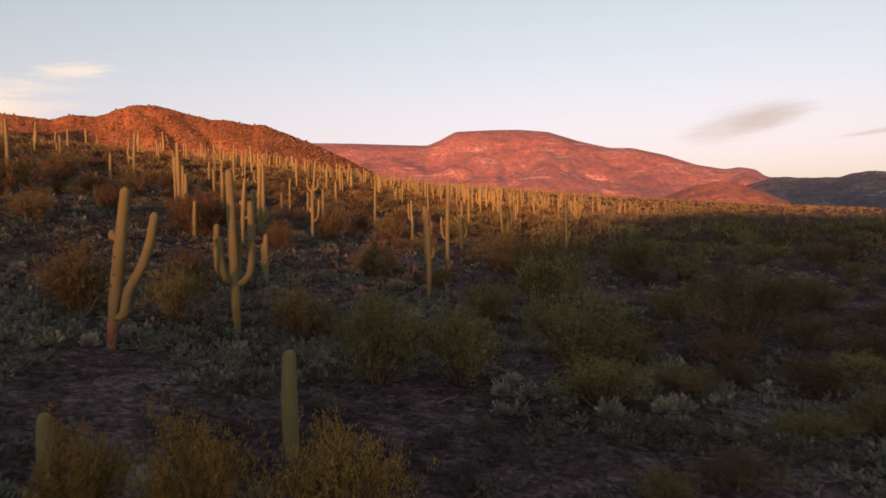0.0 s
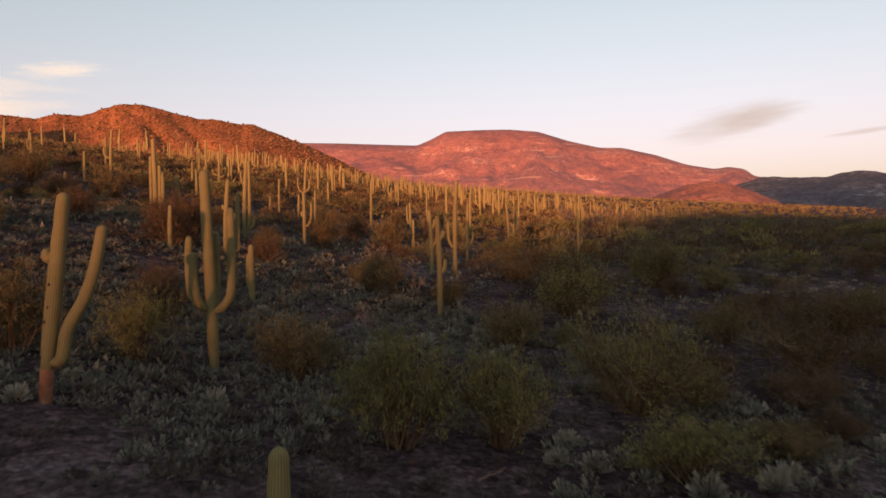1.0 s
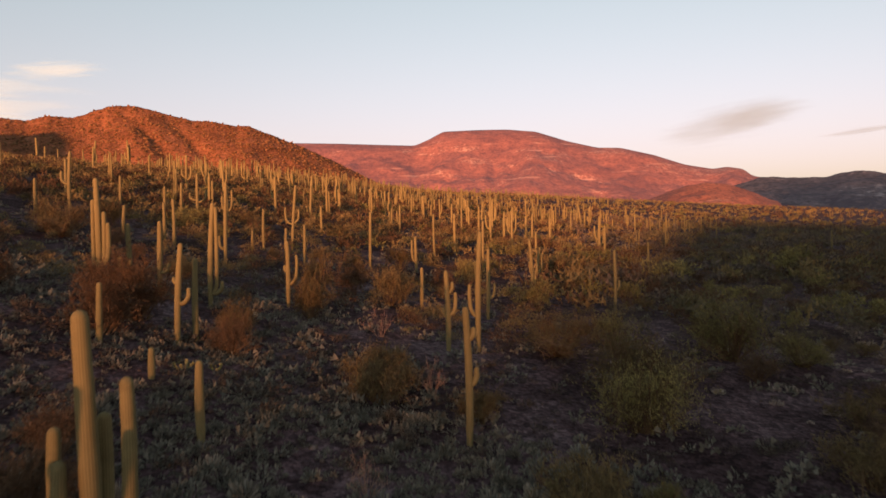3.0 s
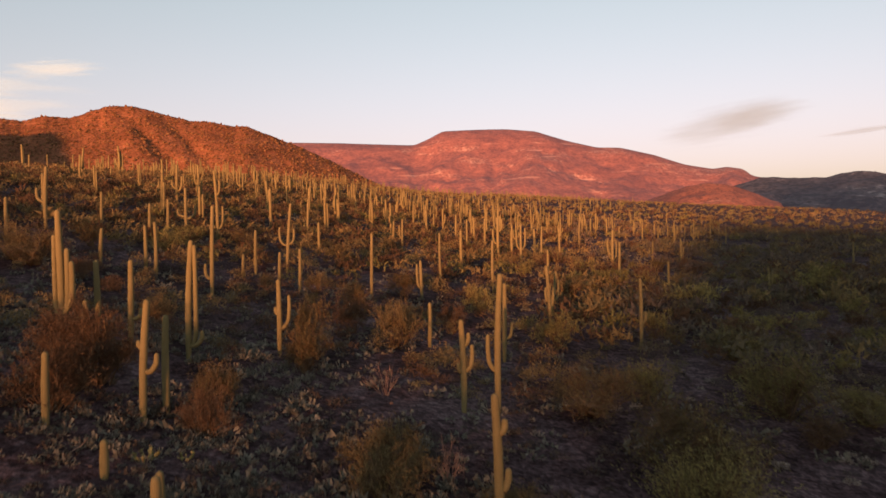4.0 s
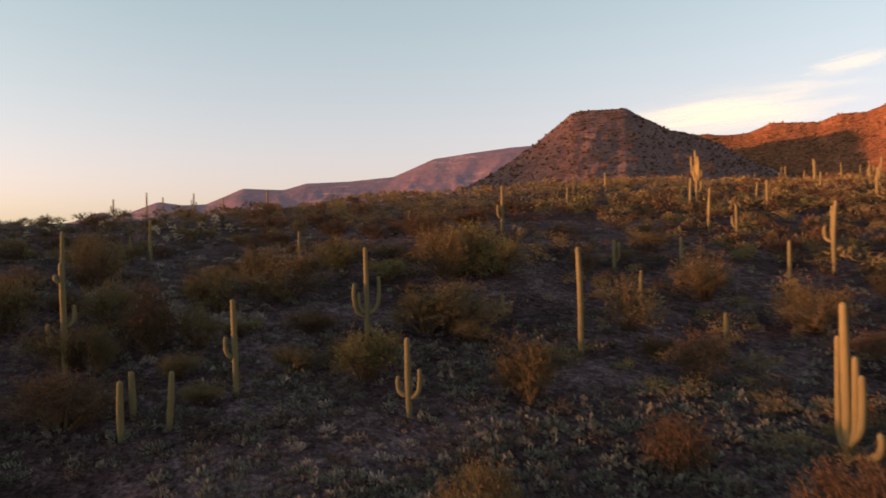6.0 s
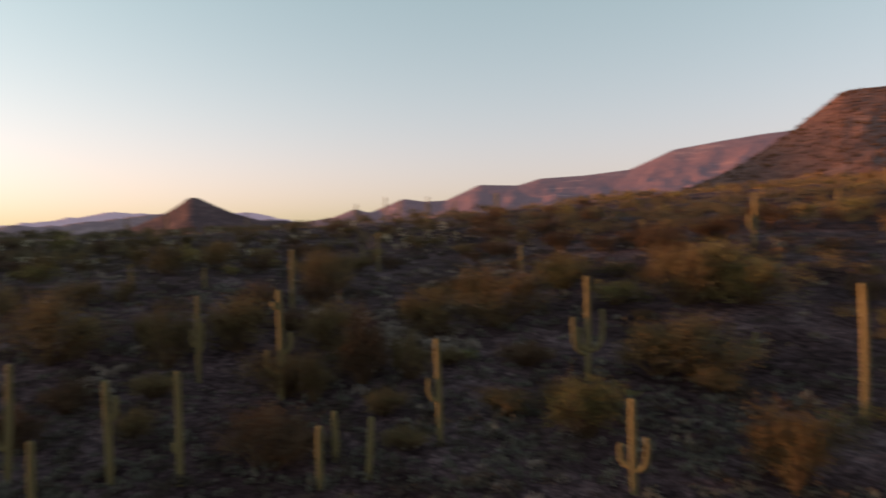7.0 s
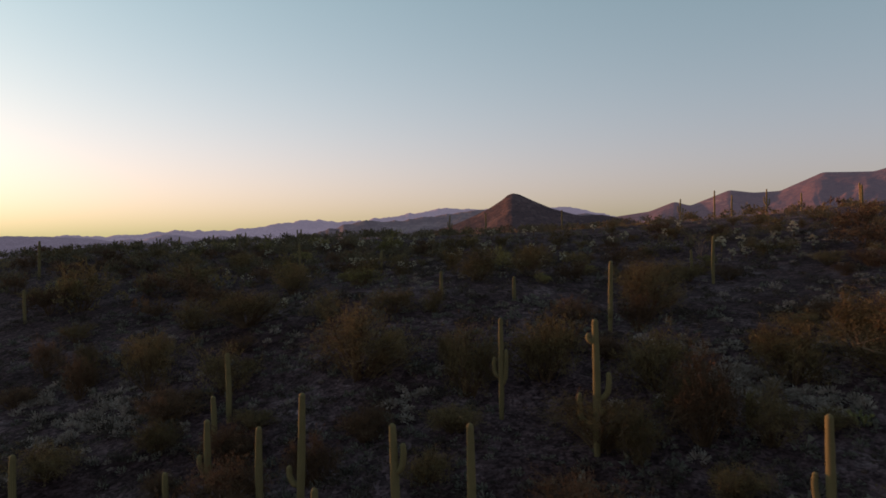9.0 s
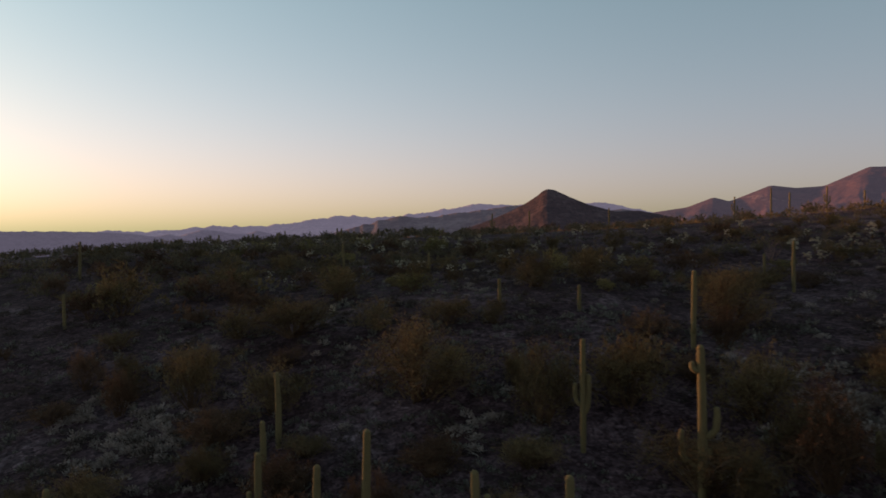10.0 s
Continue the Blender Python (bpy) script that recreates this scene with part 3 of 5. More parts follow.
def curve(knots, steps):
    """A smooth line through knots."""
    k = [Vector(p) for p in knots]
    k = [k[0] * 2 - k[1]] + k + [k[-1] * 2 - k[-2]]
    out = []
    for i in range(1, len(k) - 2):
        for s in range(steps):
            t = s / steps
            a, b, c, d = k[i - 1:i + 3]
            out.append(0.5 * ((2 * b) + (c - a) * t + (2 * a - 5 * b + 4 * c - d) * t * t + (3 * b - a - 3 * c + d) * t ** 3))
    return out + [k[-2]]


SAGUAROS = []
rs = random.Random(11)


def saguaro_parts(root, h, r, lean, arms, ribs, seg, steps, corky=False):
    lx, ly = lean
    bow = Vector((rs.uniform(-0.05, 0.05), rs.uniform(-0.05, 0.05), 0)) * h * 0.25

    def spine(f):
        return Vector((lx * h * f, ly * h * f, h * f)) + bow * math.sin(math.pi * f)

    low = 0.0
    if corky:
        low = 0.17
        V, F, R = tube([spine(low * f) + Vector((0, 0, -0.3 * (1 - f))) for f in (0, 0.2, 0.4, 0.6, 0.8, 1.0)], [r * 0.92, r * 0.86, r * 0.82, r * 0.8, r * 0.82, r * 0.86], ribs, seg, depth=0.2)
        part("corky_base", cactus_mesh("corky_base", V, F, R, CORK), root, "reddish corky bark at the foot")
    pts = [spine(low + (0.985 - low) * k / steps) for k in range(steps + 1)]
    if not corky:
        pts[0] = pts[0] + Vector((0, 0, -0.25))
    V, F, R = column(pts, r, ribs, seg)
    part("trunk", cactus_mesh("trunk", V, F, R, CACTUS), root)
    for az, at, out, top in arms:
        a = radians(az)
        way = Vector((math.cos(a), math.sin(a), 0))
        s = spine(at)
        rise = max(0.15, (top - at) * h)
        ar = r * rs.uniform(0.7, 0.82)
        if rise < 0.7:
            line = [s + way * r * 0.4, s + way * (out * 0.6) + Vector((0, 0, 0.02)), s + way * out + Vector((0, 0, rise * 0.5)), s + way * out * 1.05 + Vector((0, 0, rise))]
        else:
            bend = min(0.85, rise * 0.42)
            line = [s + way * r * 0.3, s + way * out * 0.5 + Vector((0, 0, bend * 0.16)), s + way * out * 0.88 + Vector((0, 0, bend * 0.62)),
                    s + way * out + Vector((0, 0, bend * 1.3)), s + way * out * 1.03 + Vector((0, 0, (bend + rise) * 0.55)), s + way * out * (1.35 if corky else 1.0) + Vector((0, 0, rise))]
            if corky:
                line = [s + way * r * 0.3, s + way * out * 0.3 + Vector((0, 0, 0.1)), s + way * out * 0.45 + Vector((0, 0, rise * 0.25)), s + way * out * 0.85 + Vector((0, 0, rise * 0.5)), s + way * out * 1.1 + Vector((0, 0, rise * 0.75)), s + way * out * 1.25 + Vector((0, 0, rise))]
        V, F, R = column(curve(line, 4 if seg > 1 else 2), ar, ribs - 3 if ribs > 10 else ribs, seg, 0.86, 0.3)
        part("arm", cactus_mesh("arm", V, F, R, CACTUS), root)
    return root


def saguaro(x, y, h, r, lean, arms, corky=False):
    """One saguaro on the ground at x, y."""
    root = new("saguaro")
    near = math.hypot(x + 15, y - 45) < 24 or math.hypot(x + 40, y - 36) < 22 or y < 60 and x > -20
    saguaro_parts(root, h, r, lean, arms, 20 if near else 14, 3 if near else 2, 14 if near else 9, corky)
    if corky:
        trunk = next(c for c in root.children if c.name.startswith("trunk"))
        for k, (f, side) in enumerate(((0.40, -0.5), (0.47, -0.2), (0.58, -0.35))):
            bm = bmesh.new()
            bmesh.ops.create_icosphere(bm, subdivisions=1, radius=0.055, matrix=pose(h * lean[0] * f + side * r * 0.9, -math.sqrt(1 - side * side) * r * 0.9, h * f) @ Matrix.Diagonal((1, 0.5, 1.3, 1)))
            me = bpy.data.meshes.new("woodpecker_hole")
            bm.to_mesh(me)
            bm.free()
            me.materials.append(HOLE)
            part("woodpecker_hole", me, trunk, "dark hole in the skin")
    n = sum(1 for a in arms if a[3] - a[1] > 0.1)
    words = "tall" if h > 5.5 else "young" if h < 2.4 else "mid-sized"
    shape = "with no arms" if not arms else "with one arm" if len(arms) == 1 else "with several raised arms"
    if not n and arms:
        shape = "with a short stubby arm"
    tagged(root, "leaning olive-tan saguaro cactus with one arm and a corky foot" if corky else "%s ribbed olive-tan saguaro cactus %s" % (words, shape), "cactus", "saguaros on the hillside")
    root.location = (x, y, float(land(x, y)) - 0.05)
    SAGUAROS.append((x, y))
    return root


saguaro(-12.9, 27.0, 6.1, 0.23, (0.120, -0.002), [(359, 0.2, 1.35, 0.83), (179, 0.7, 0.3, 0.72)], corky=True)
saguaro(-9.9, 33.5, 7.7, 0.23, (-0.033, 0.000), [(179, 0.31, 0.82, 0.66), (359, 0.3, 0.8, 0.8), (221, 0.31, 0.66, 0.58), (89, 0.32, 0.6, 0.68)])
saguaro(-3.9, 17.7, 2.7, 0.21, (-0.012, 0.000), [])
saguaro(-11.2, 44.4, 3.0, 0.18, (-0.005, 0.000), [])
saguaro(-8.7, 15.2, 1.3, 0.20, (-0.021, 0.000), [])
saguaro(-1.0, 47.4, 5.8, 0.17, (-0.016, 0.000), [(359, 0.78, 0.25, 0.84), (359, 0.45, 0.3, 0.55)])
saguaro(-15.3, 53.6, 5.1, 0.16, (0.050, -0.001), [(359, 0.42, 0.55, 0.55), (179, 0.62, 0.2, 0.66)])
saguaro(-14.8, 54.9, 4.3, 0.16, (0.008, -0.000), [])
saguaro(-16.2, 61.9, 6.5, 0.17, (0.039, -0.001), [(359, 0.12, 0.42, 0.95), (359, 0.14, 0.7, 0.24)])
saguaro(-19.9, 63.4, 4.6, 0.17, (0.020, -0.000), [(359, 0.3, 0.55, 0.4)])
saguaro(-23.9, 63.9, 6.6, 0.20, (-0.019, 0.000), [(179, 0.1, 0.35, 0.78), (359, 0.15, 0.6, 0.55), (359, 0.12, 0.35, 0.66), (359, 0.05, 1.3, 0.22)])
saguaro(-22.8, 65.8, 3.8, 0.18, (-0.016, 0.000), [])
saguaro(-31.3, 84.5, 3.1, 0.17, (0.059, -0.001), [])
saguaro(-18.2, 51.5, 2.9, 0.15, (0.014, -0.000), [])
saguaro(-14.7, 48.7, 1.3, 0.16, (0.013, -0.000), [])
saguaro(-11.9, 46.5, 1.9, 0.16, (-0.011, 0.000), [])
saguaro(-12.4, 66.8, 4.5, 0.16, (-0.001, 0.000), [(359, 0.35, 0.6, 0.78), (179, 0.55, 0.2, 0.62)])
saguaro(-8.8, 91.1, 5.9, 0.16, (0.019, -0.000), [])
saguaro(-4.0, 91.4, 3.7, 0.16, (-0.026, 0.001), [(179, 0.3, 0.4, 0.9)])
saguaro(-3.3, 74.7, 3.2, 0.16, (0.017, -0.000), [])
saguaro(-2.0, 101.3, 5.6, 0.14, (-0.017, 0.000), [])
saguaro(-1.5, 61.0, 4.9, 0.17, (-0.021, 0.000), [(359, 0.45, 0.45, 0.72), (179, 0.45, 0.25, 0.52), (359, 0.74, 0.3, 0.85)])
saguaro(0.4, 61.8, 7.5, 0.18, (0.023, -0.000), [(179, 0.3, 0.5, 0.55)])
saguaro(1.9, 72.8, 5.5, 0.16, (0.014, -0.000), [(359, 0.3, 0.5, 0.5)])
saguaro(7.3, 84.8, 5.8, 0.17, (-0.072, 0.001), [])
saguaro(7.9, 89.5, 4.7, 0.17, (0.149, -0.003), [(179, 0.4, 0.6, 0.7), (359, 0.45, 0.55, 0.85)])
saguaro(3.8, 102.3, 5.6, 0.16, (0.003, -0.000), [])
saguaro(14.5, 82.7, 5.7, 0.16, (-0.007, 0.000), [(359, 0.35, 0.35, 0.5)])
saguaro(25.6, 108.0, 4.3, 0.16, (-0.023, 0.000), [])
saguaro(-20.5, 123.6, 5.3, 0.17, (0.051, -0.001), [])
saguaro(-17.5, 94.6, 7.0, 0.17, (0.070, -0.001), [(179, 0.4, 0.8, 0.65), (359, 0.42, 0.6, 0.62)])
saguaro(-14.9, 87.2, 4.0, 0.15, (0.021, -0.000), [])
saguaro(-17.1, 89.2, 3.0, 0.16, (0.022, -0.000), [])
saguaro(-20.0, 92.2, 4.3, 0.16, (0.010, -0.000), [])
saguaro(-20.5, 89.4, 2.3, 0.15, (0.023, -0.000), [])
saguaro(-20.7, 80.7, 7.3, 0.17, (0.024, -0.000), [(179, 0.2, 0.5, 0.35)])
saguaro(-27.7, 106.1, 4.6, 0.19, (-0.019, 0.000), [(359, 0.3, 0.6, 0.85), (179, 0.3, 0.6, 0.7)])
saguaro(-31.6, 106.8, 5.4, 0.19, (0.000, -0.000), [(359, 0.35, 1.1, 0.62), (179, 0.4, 0.9, 0.55)])
saguaro(-33.0, 99.6, 4.0, 0.17, (0.011, -0.000), [])
saguaro(-27.5, 84.6, 4.1, 0.16, (0.002, -0.000), [])
saguaro(-26.1, 83.1, 4.7, 0.16, (0.006, -0.000), [])
saguaro(-32.0, 102.0, 4.4, 0.17, (0.025, -0.000), [])
saguaro(-41.9, 95.8, 6.4, 0.19, (0.029, -0.001), [(179, 0.45, 0.8, 0.65)])
saguaro(-42.4, 90.0, 3.5, 0.17, (0.001, -0.000), [])
saguaro(9.8, 123.3, 5.9, 0.17, (-0.013, 0.000), [(179, 0.4, 0.6, 0.8), (359, 0.4, 0.6, 0.9)])
saguaro(18.0, 137.8, 5.1, 0.16, (-0.024, 0.000), [])
saguaro(25.7, 134.3, 3.9, 0.16, (-0.035, 0.001), [(179, 0.35, 0.6, 0.85), (359, 0.3, 0.6, 1.0)])
saguaro(38.9, 140.9, 4.7, 0.16, (-0.011, 0.000), [(359, 0.4, 0.4, 0.7)])
saguaro(40.3, 113.1, 3.3, 0.12, (-0.039, 0.001), [(359, 0.3, 0.4, 0.8)])
saguaro(72.8, 148.6, 4.3, 0.16, (0.003, -0.000), [])
saguaro(35.3, 144.6, 3.7, 0.16, (0.009, -0.000), [(179, 0.3, 0.5, 0.7)])
saguaro(14.2, 133.0, 5.5, 0.16, (0.013, -0.000), [])
saguaro(2.7, 136.2, 4.9, 0.16, (0.016, -0.000), [])
saguaro(-7.1, 123.8, 4.6, 0.16, (0.018, -0.000), [(179, 0.4, 0.4, 0.8)])
saguaro(-15.1, 167.2, 5.4, 0.16, (-0.003, 0.000), [])
saguaro(27.8, 168.9, 5.8, 0.16, (0.012, -0.000), [])
saguaro(-39.4, 63.8, 6.5, 0.18, (-0.010, -0.009), [])
saguaro(-37.1, 50.8, 3.7, 0.16, (-0.010, -0.009), [(43, 0.25, 0.55, 0.6), (223, 0.28, 0.5, 0.5)])
saguaro(-35.2, 71.7, 2.6, 0.16, (-0.008, -0.008), [])
saguaro(-46.2, 76.5, 1.9, 0.16, (0.014, 0.013), [])
saguaro(-50.2, 86.1, 2.5, 0.16, (-0.002, -0.002), [])
saguaro(-51.5, 79.1, 2.6, 0.16, (-0.000, -0.000), [(43, 0.3, 0.4, 0.9)])
saguaro(-45.0, 101.0, 4.8, 0.17, (0.012, 0.011), [])
saguaro(-53.7, 99.0, 3.7, 0.17, (0.000, 0.000), [(223, 0.4, 0.4, 0.7)])
saguaro(-74.6, 119.6, 3.9, 0.19, (-0.003, -0.003), [(43, 0.4, 0.6, 0.8)])
saguaro(-38.0, 99.3, 4.3, 0.16, (0.021, 0.019), [])
saguaro(-46.0, 25.9, 5.2, 0.16, (0.005, 0.034), [(262, 0.3, 0.5, 0.42)])
saguaro(-44.0, 33.2, 4.9, 0.16, (-0.001, -0.007), [(262, 0.3, 0.2, 0.36)])
saguaro(-44.7, 30.3, 4.5, 0.17, (-0.005, -0.034), [(82, 0.62, 0.35, 0.84)])
saguaro(-54.5, 32.9, 5.0, 0.14, (-0.000, -0.003), [(262, 0.42, 0.35, 0.6), (82, 0.35, 0.24, 0.68)])
saguaro(-51.0, 37.5, 5.9, 0.17, (-0.002, -0.012), [(262, 0.22, 0.75, 0.44), (82, 0.42, 0.5, 0.6), (262, 0.84, 0.3, 0.88), (82, 0.3, 0.22, 0.33)])
saguaro(-65.7, 38.4, 4.5, 0.16, (0.002, 0.010), [(172, 0.2, 0.3, 0.33), (352, 0.24, 0.24, 0.34)])
saguaro(-84.2, 47.5, 4.1, 0.15, (-0.000, -0.002), [])
saguaro(-43.4, 44.5, 4.9, 0.15, (-0.003, -0.018), [(262, 0.42, 0.45, 0.62)])
saguaro(-47.7, 53.8, 5.7, 0.16, (-0.000, -0.002), [(262, 0.25, 0.8, 0.6), (82, 0.28, 0.8, 0.67), (262, 0.3, 0.5, 0.5)])
saguaro(-71.7, 58.5, 2.3, 0.16, (0.001, 0.009), [])
saguaro(-53.6, 44.2, 1.5, 0.14, (-0.004, -0.029), [])
saguaro(-65.8, 77.9, 5.0, 0.17, (0.003, 0.022), [(262, 0.35, 0.5, 0.6)])
saguaro(-47.4, 64.1, 1.5, 0.13, (-0.002, -0.015), [])
saguaro(-41.6, 39.0, 2.6, 0.16, (-0.001, -0.004), [])
saguaro(-43.8, 39.8, 2.2, 0.16, (-0.003, -0.019), [])
saguaro(-41.8, 41.0, 2.6, 0.15, (0.009, 0.064), [])
saguaro(-46.6, 23.9, 3.6, 0.16, (-0.001, -0.006), [])
saguaro(-43.2, 27.7, 2.9, 0.16, (0.001, 0.004), [])
saguaro(-73.1, 31.5, 1.8, 0.14, (-0.001, -0.010), [])
saguaro(-73.3, 25.8, 2.0, 0.14, (-0.001, -0.005), [])
saguaro(-97.3, 13.6, 2.2, 0.14, (0.003, 0.018), [])
saguaro(-97.2, 3.6, 3.2, 0.16, (-0.003, -0.018), [])
saguaro(-79.2, 74.7, 2.0, 0.16, (0.001, 0.006), [])
saguaro(-54.3, 18.2, 3.7, 0.16, (0.002, -0.010), [])
saguaro(-52.3, 18.5, 2.3, 0.15, (0.002, -0.010), [])
saguaro(-48.2, 20.6, 3.2, 0.16, (0.002, -0.008), [(282, 0.3, 0.35, 0.5)])
saguaro(-46.5, 19.6, 1.7, 0.14, (0.003, -0.012), [])
saguaro(-45.5, 12.9, 2.9, 0.16, (-0.002, 0.011), [])
saguaro(-93.7, 14.7, 2.1, 0.14, (0.004, -0.019), [])
saguaro(-90.0, -25.7, 4.5, 0.16, (-0.004, 0.018), [])
saguaro(-72.0, -11.0, 2.9, 0.14, (0.003, -0.015), [])
saguaro(-92.7, 46.8, 2.1, 0.14, (0.005, -0.023), [])
saguaro(-160.5, 84.6, 4.1, 0.17, (0.005, -0.026), [])

saguaro(-168.0, 7.2, 4.6, 0.17, (0.004, -0.006), [(80, 0.35, 0.5, 0.62), (255, 0.42, 0.45, 0.7)])
saguaro(-170.5, 61.3, 5.9, 0.17, (0.004, -0.006), [])
saguaro(-171.0, 64.7, 4.7, 0.17, (0.004, -0.006), [])
saguaro(-172.7, 71.6, 5.2, 0.17, (0.004, -0.006), [(80, 0.35, 0.5, 0.62), (255, 0.42, 0.45, 0.7)])
saguaro(-173.3, 78.2, 3.7, 0.17, (0.004, -0.006), [])
saguaro(-131.5, 75.1, 3.9, 0.17, (0.004, -0.006), [])
saguaro(-169.3, 54.6, 4.7, 0.17, (0.004, -0.006), [(80, 0.35, 0.5, 0.62), (255, 0.42, 0.45, 0.7)])
saguaro(-167.0, 31.0, 4.2, 0.17, (0.004, -0.006), [])
saguaro(-151.8, -20.8, 2.5, 0.17, (0.004, -0.006), [])
saguaro(-140.1, -14.9, 2.4, 0.17, (0.004, -0.006), [(80, 0.35, 0.5, 0.62), (255, 0.42, 0.45, 0.7)])
saguaro(-130.8, -22.6, 2.2, 0.17, (0.004, -0.006), [])
saguaro(-142.8, -34.1, 2.2, 0.17, (0.004, -0.006), [])
saguaro(-159.8, -36.3, 2.5, 0.17, (0.004, -0.006), [])
saguaro(-154.7, -49.0, 2.3, 0.17, (0.004, -0.006), [(80, 0.35, 0.5, 0.62), (255, 0.42, 0.45, 0.7)])
saguaro(-170.3, 14.6, 4.6, 0.17, (0.004, -0.006), [])


# more saguaros further up the slope and across the valley, from a few shapes
def saguaro_shape(h, r, arms):
    root = new("saguaro")
    saguaro_parts(root, h, r, (rs.uniform(-0.03, 0.03), rs.uniform(-0.03, 0.03)), arms, 10, 1, 6)
    return tagged(root, "distant ribbed olive-tan saguaro cactus on the slope", "cactus", "saguaros on the hillside")


SHAPES = [saguaro_shape(5.0, 0.19, []), saguaro_shape(4.2, 0.18, []), saguaro_shape(6.0, 0.2, [(10, 0.35, 0.7, 0.7), (190, 0.42, 0.65, 0.62)]),
          saguaro_shape(5.6, 0.19, [(100, 0.4, 0.6, 0.75)]), saguaro_shape(6.4, 0.21, [(30, 0.3, 0.8, 0.75), (170, 0.33, 0.7, 0.85), (260, 0.4, 0.6, 0.6)]), saguaro_shape(3.2, 0.17, []),
          saguaro_shape(5.4, 0.19, [(200, 0.1, 0.45, 0.8)])]


def far_saguaros():
    first = list(SHAPES)
    made = 0
    while made < 165:
        x, y = rs.uniform(-120, 110), rs.uniform(60, 260)
        crowd = math.exp(-((x + 25 - (y - 100) * 0.12) / (28 + y * 0.14)) ** 2)
        if rs.random() > crowd * (1.0 if y > 110 else 0.5):
            continue
        if y < 108 and -48 < x < 30 or y < 85:
            continue
        if any((x - a) ** 2 + (y - b) ** 2 < 16 for a, b in SAGUAROS):
            continue
        k = rs.choice((0, 0, 1, 1, 2, 3, 4, 5, 6))
        s = rs.uniform(0.75, 1.15)
        m = Matrix.Translation((x, y, float(land(x, y)) - 0.1)) @ pose(0, 0, 0, rs.uniform(-2, 2), rs.uniform(-2, 2), rs.uniform(0, 360))
        if first and k < len(SHAPES) and SHAPES[k] in first:
            ob = SHAPES[k]
            first.remove(ob)
            ob.matrix_basis = m
        else:
            ob = copy_thing(SHAPES[k], m)
        ob.scale = (s, s, s)
        SAGUAROS.append((x, y))
        made += 1
    for ob in first:
        ob.location = (-70 - 6 * first.index(ob), 118, float(land(-70 - 6 * first.index(ob), 118)) - 0.1)


far_saguaros()


def saguaro_forest():
    """The saguaros beyond counting, on the far slope and the valley's sunlit edge."""
    g = np.random.default_rng(3)
    ring = np.array([(math.cos(t), math.sin(t)) for t in np.arange(6) * math.pi / 3])
    V, F, k = [], [], 0

    def post(x, y, z, h, r):
        nonlocal k
        for f, w in ((0, 0.85), (0.5, 1.0), (0.93, 0.85), (1.0, 0.3)):
            V.append(np.column_stack([x + ring[:, 0] * r * w, y + ring[:, 1] * r * w, np.full(6, z + h * f)]))
        for a in range(3):
            for b in range(6):
                F.append((k + a * 6 + b, k + a * 6 + (b + 1) % 6, k + a * 6 + 6 + (b + 1) % 6, k + a * 6 + 6 + b))
        k += 24

    made = 0
    while made < 950:
        y = 230 + 800 * g.random() ** 1.5
        x = g.uniform(-0.42, 0.24) * y + g.normal(0, 25)
        z, h = float(slope(x, y)) - 0.2, g.uniform(3.5, 6.8)
        post(x, y, z, h, 0.2)
        if g.random() < 0.45:
            a = g.uniform(0, 6.28)
            post(x + 0.7 * math.cos(a), y + 0.7 * math.sin(a), z + h * 0.4, h * g.uniform(0.3, 0.5), 0.15)
        made += 1
    me = mesh("saguaro_forest", np.concatenate(V), F, CACTUS, True)
    at = me.attributes.new("rib", "FLOAT", "POINT")
    at.data.foreach_set("value", np.full(k, 0.55, np.float32))
    tagged(new("saguaro_forest", me), "far saguaro cacti dotted over the slopes", "cactus", kind="stuff")


saguaro_forest()


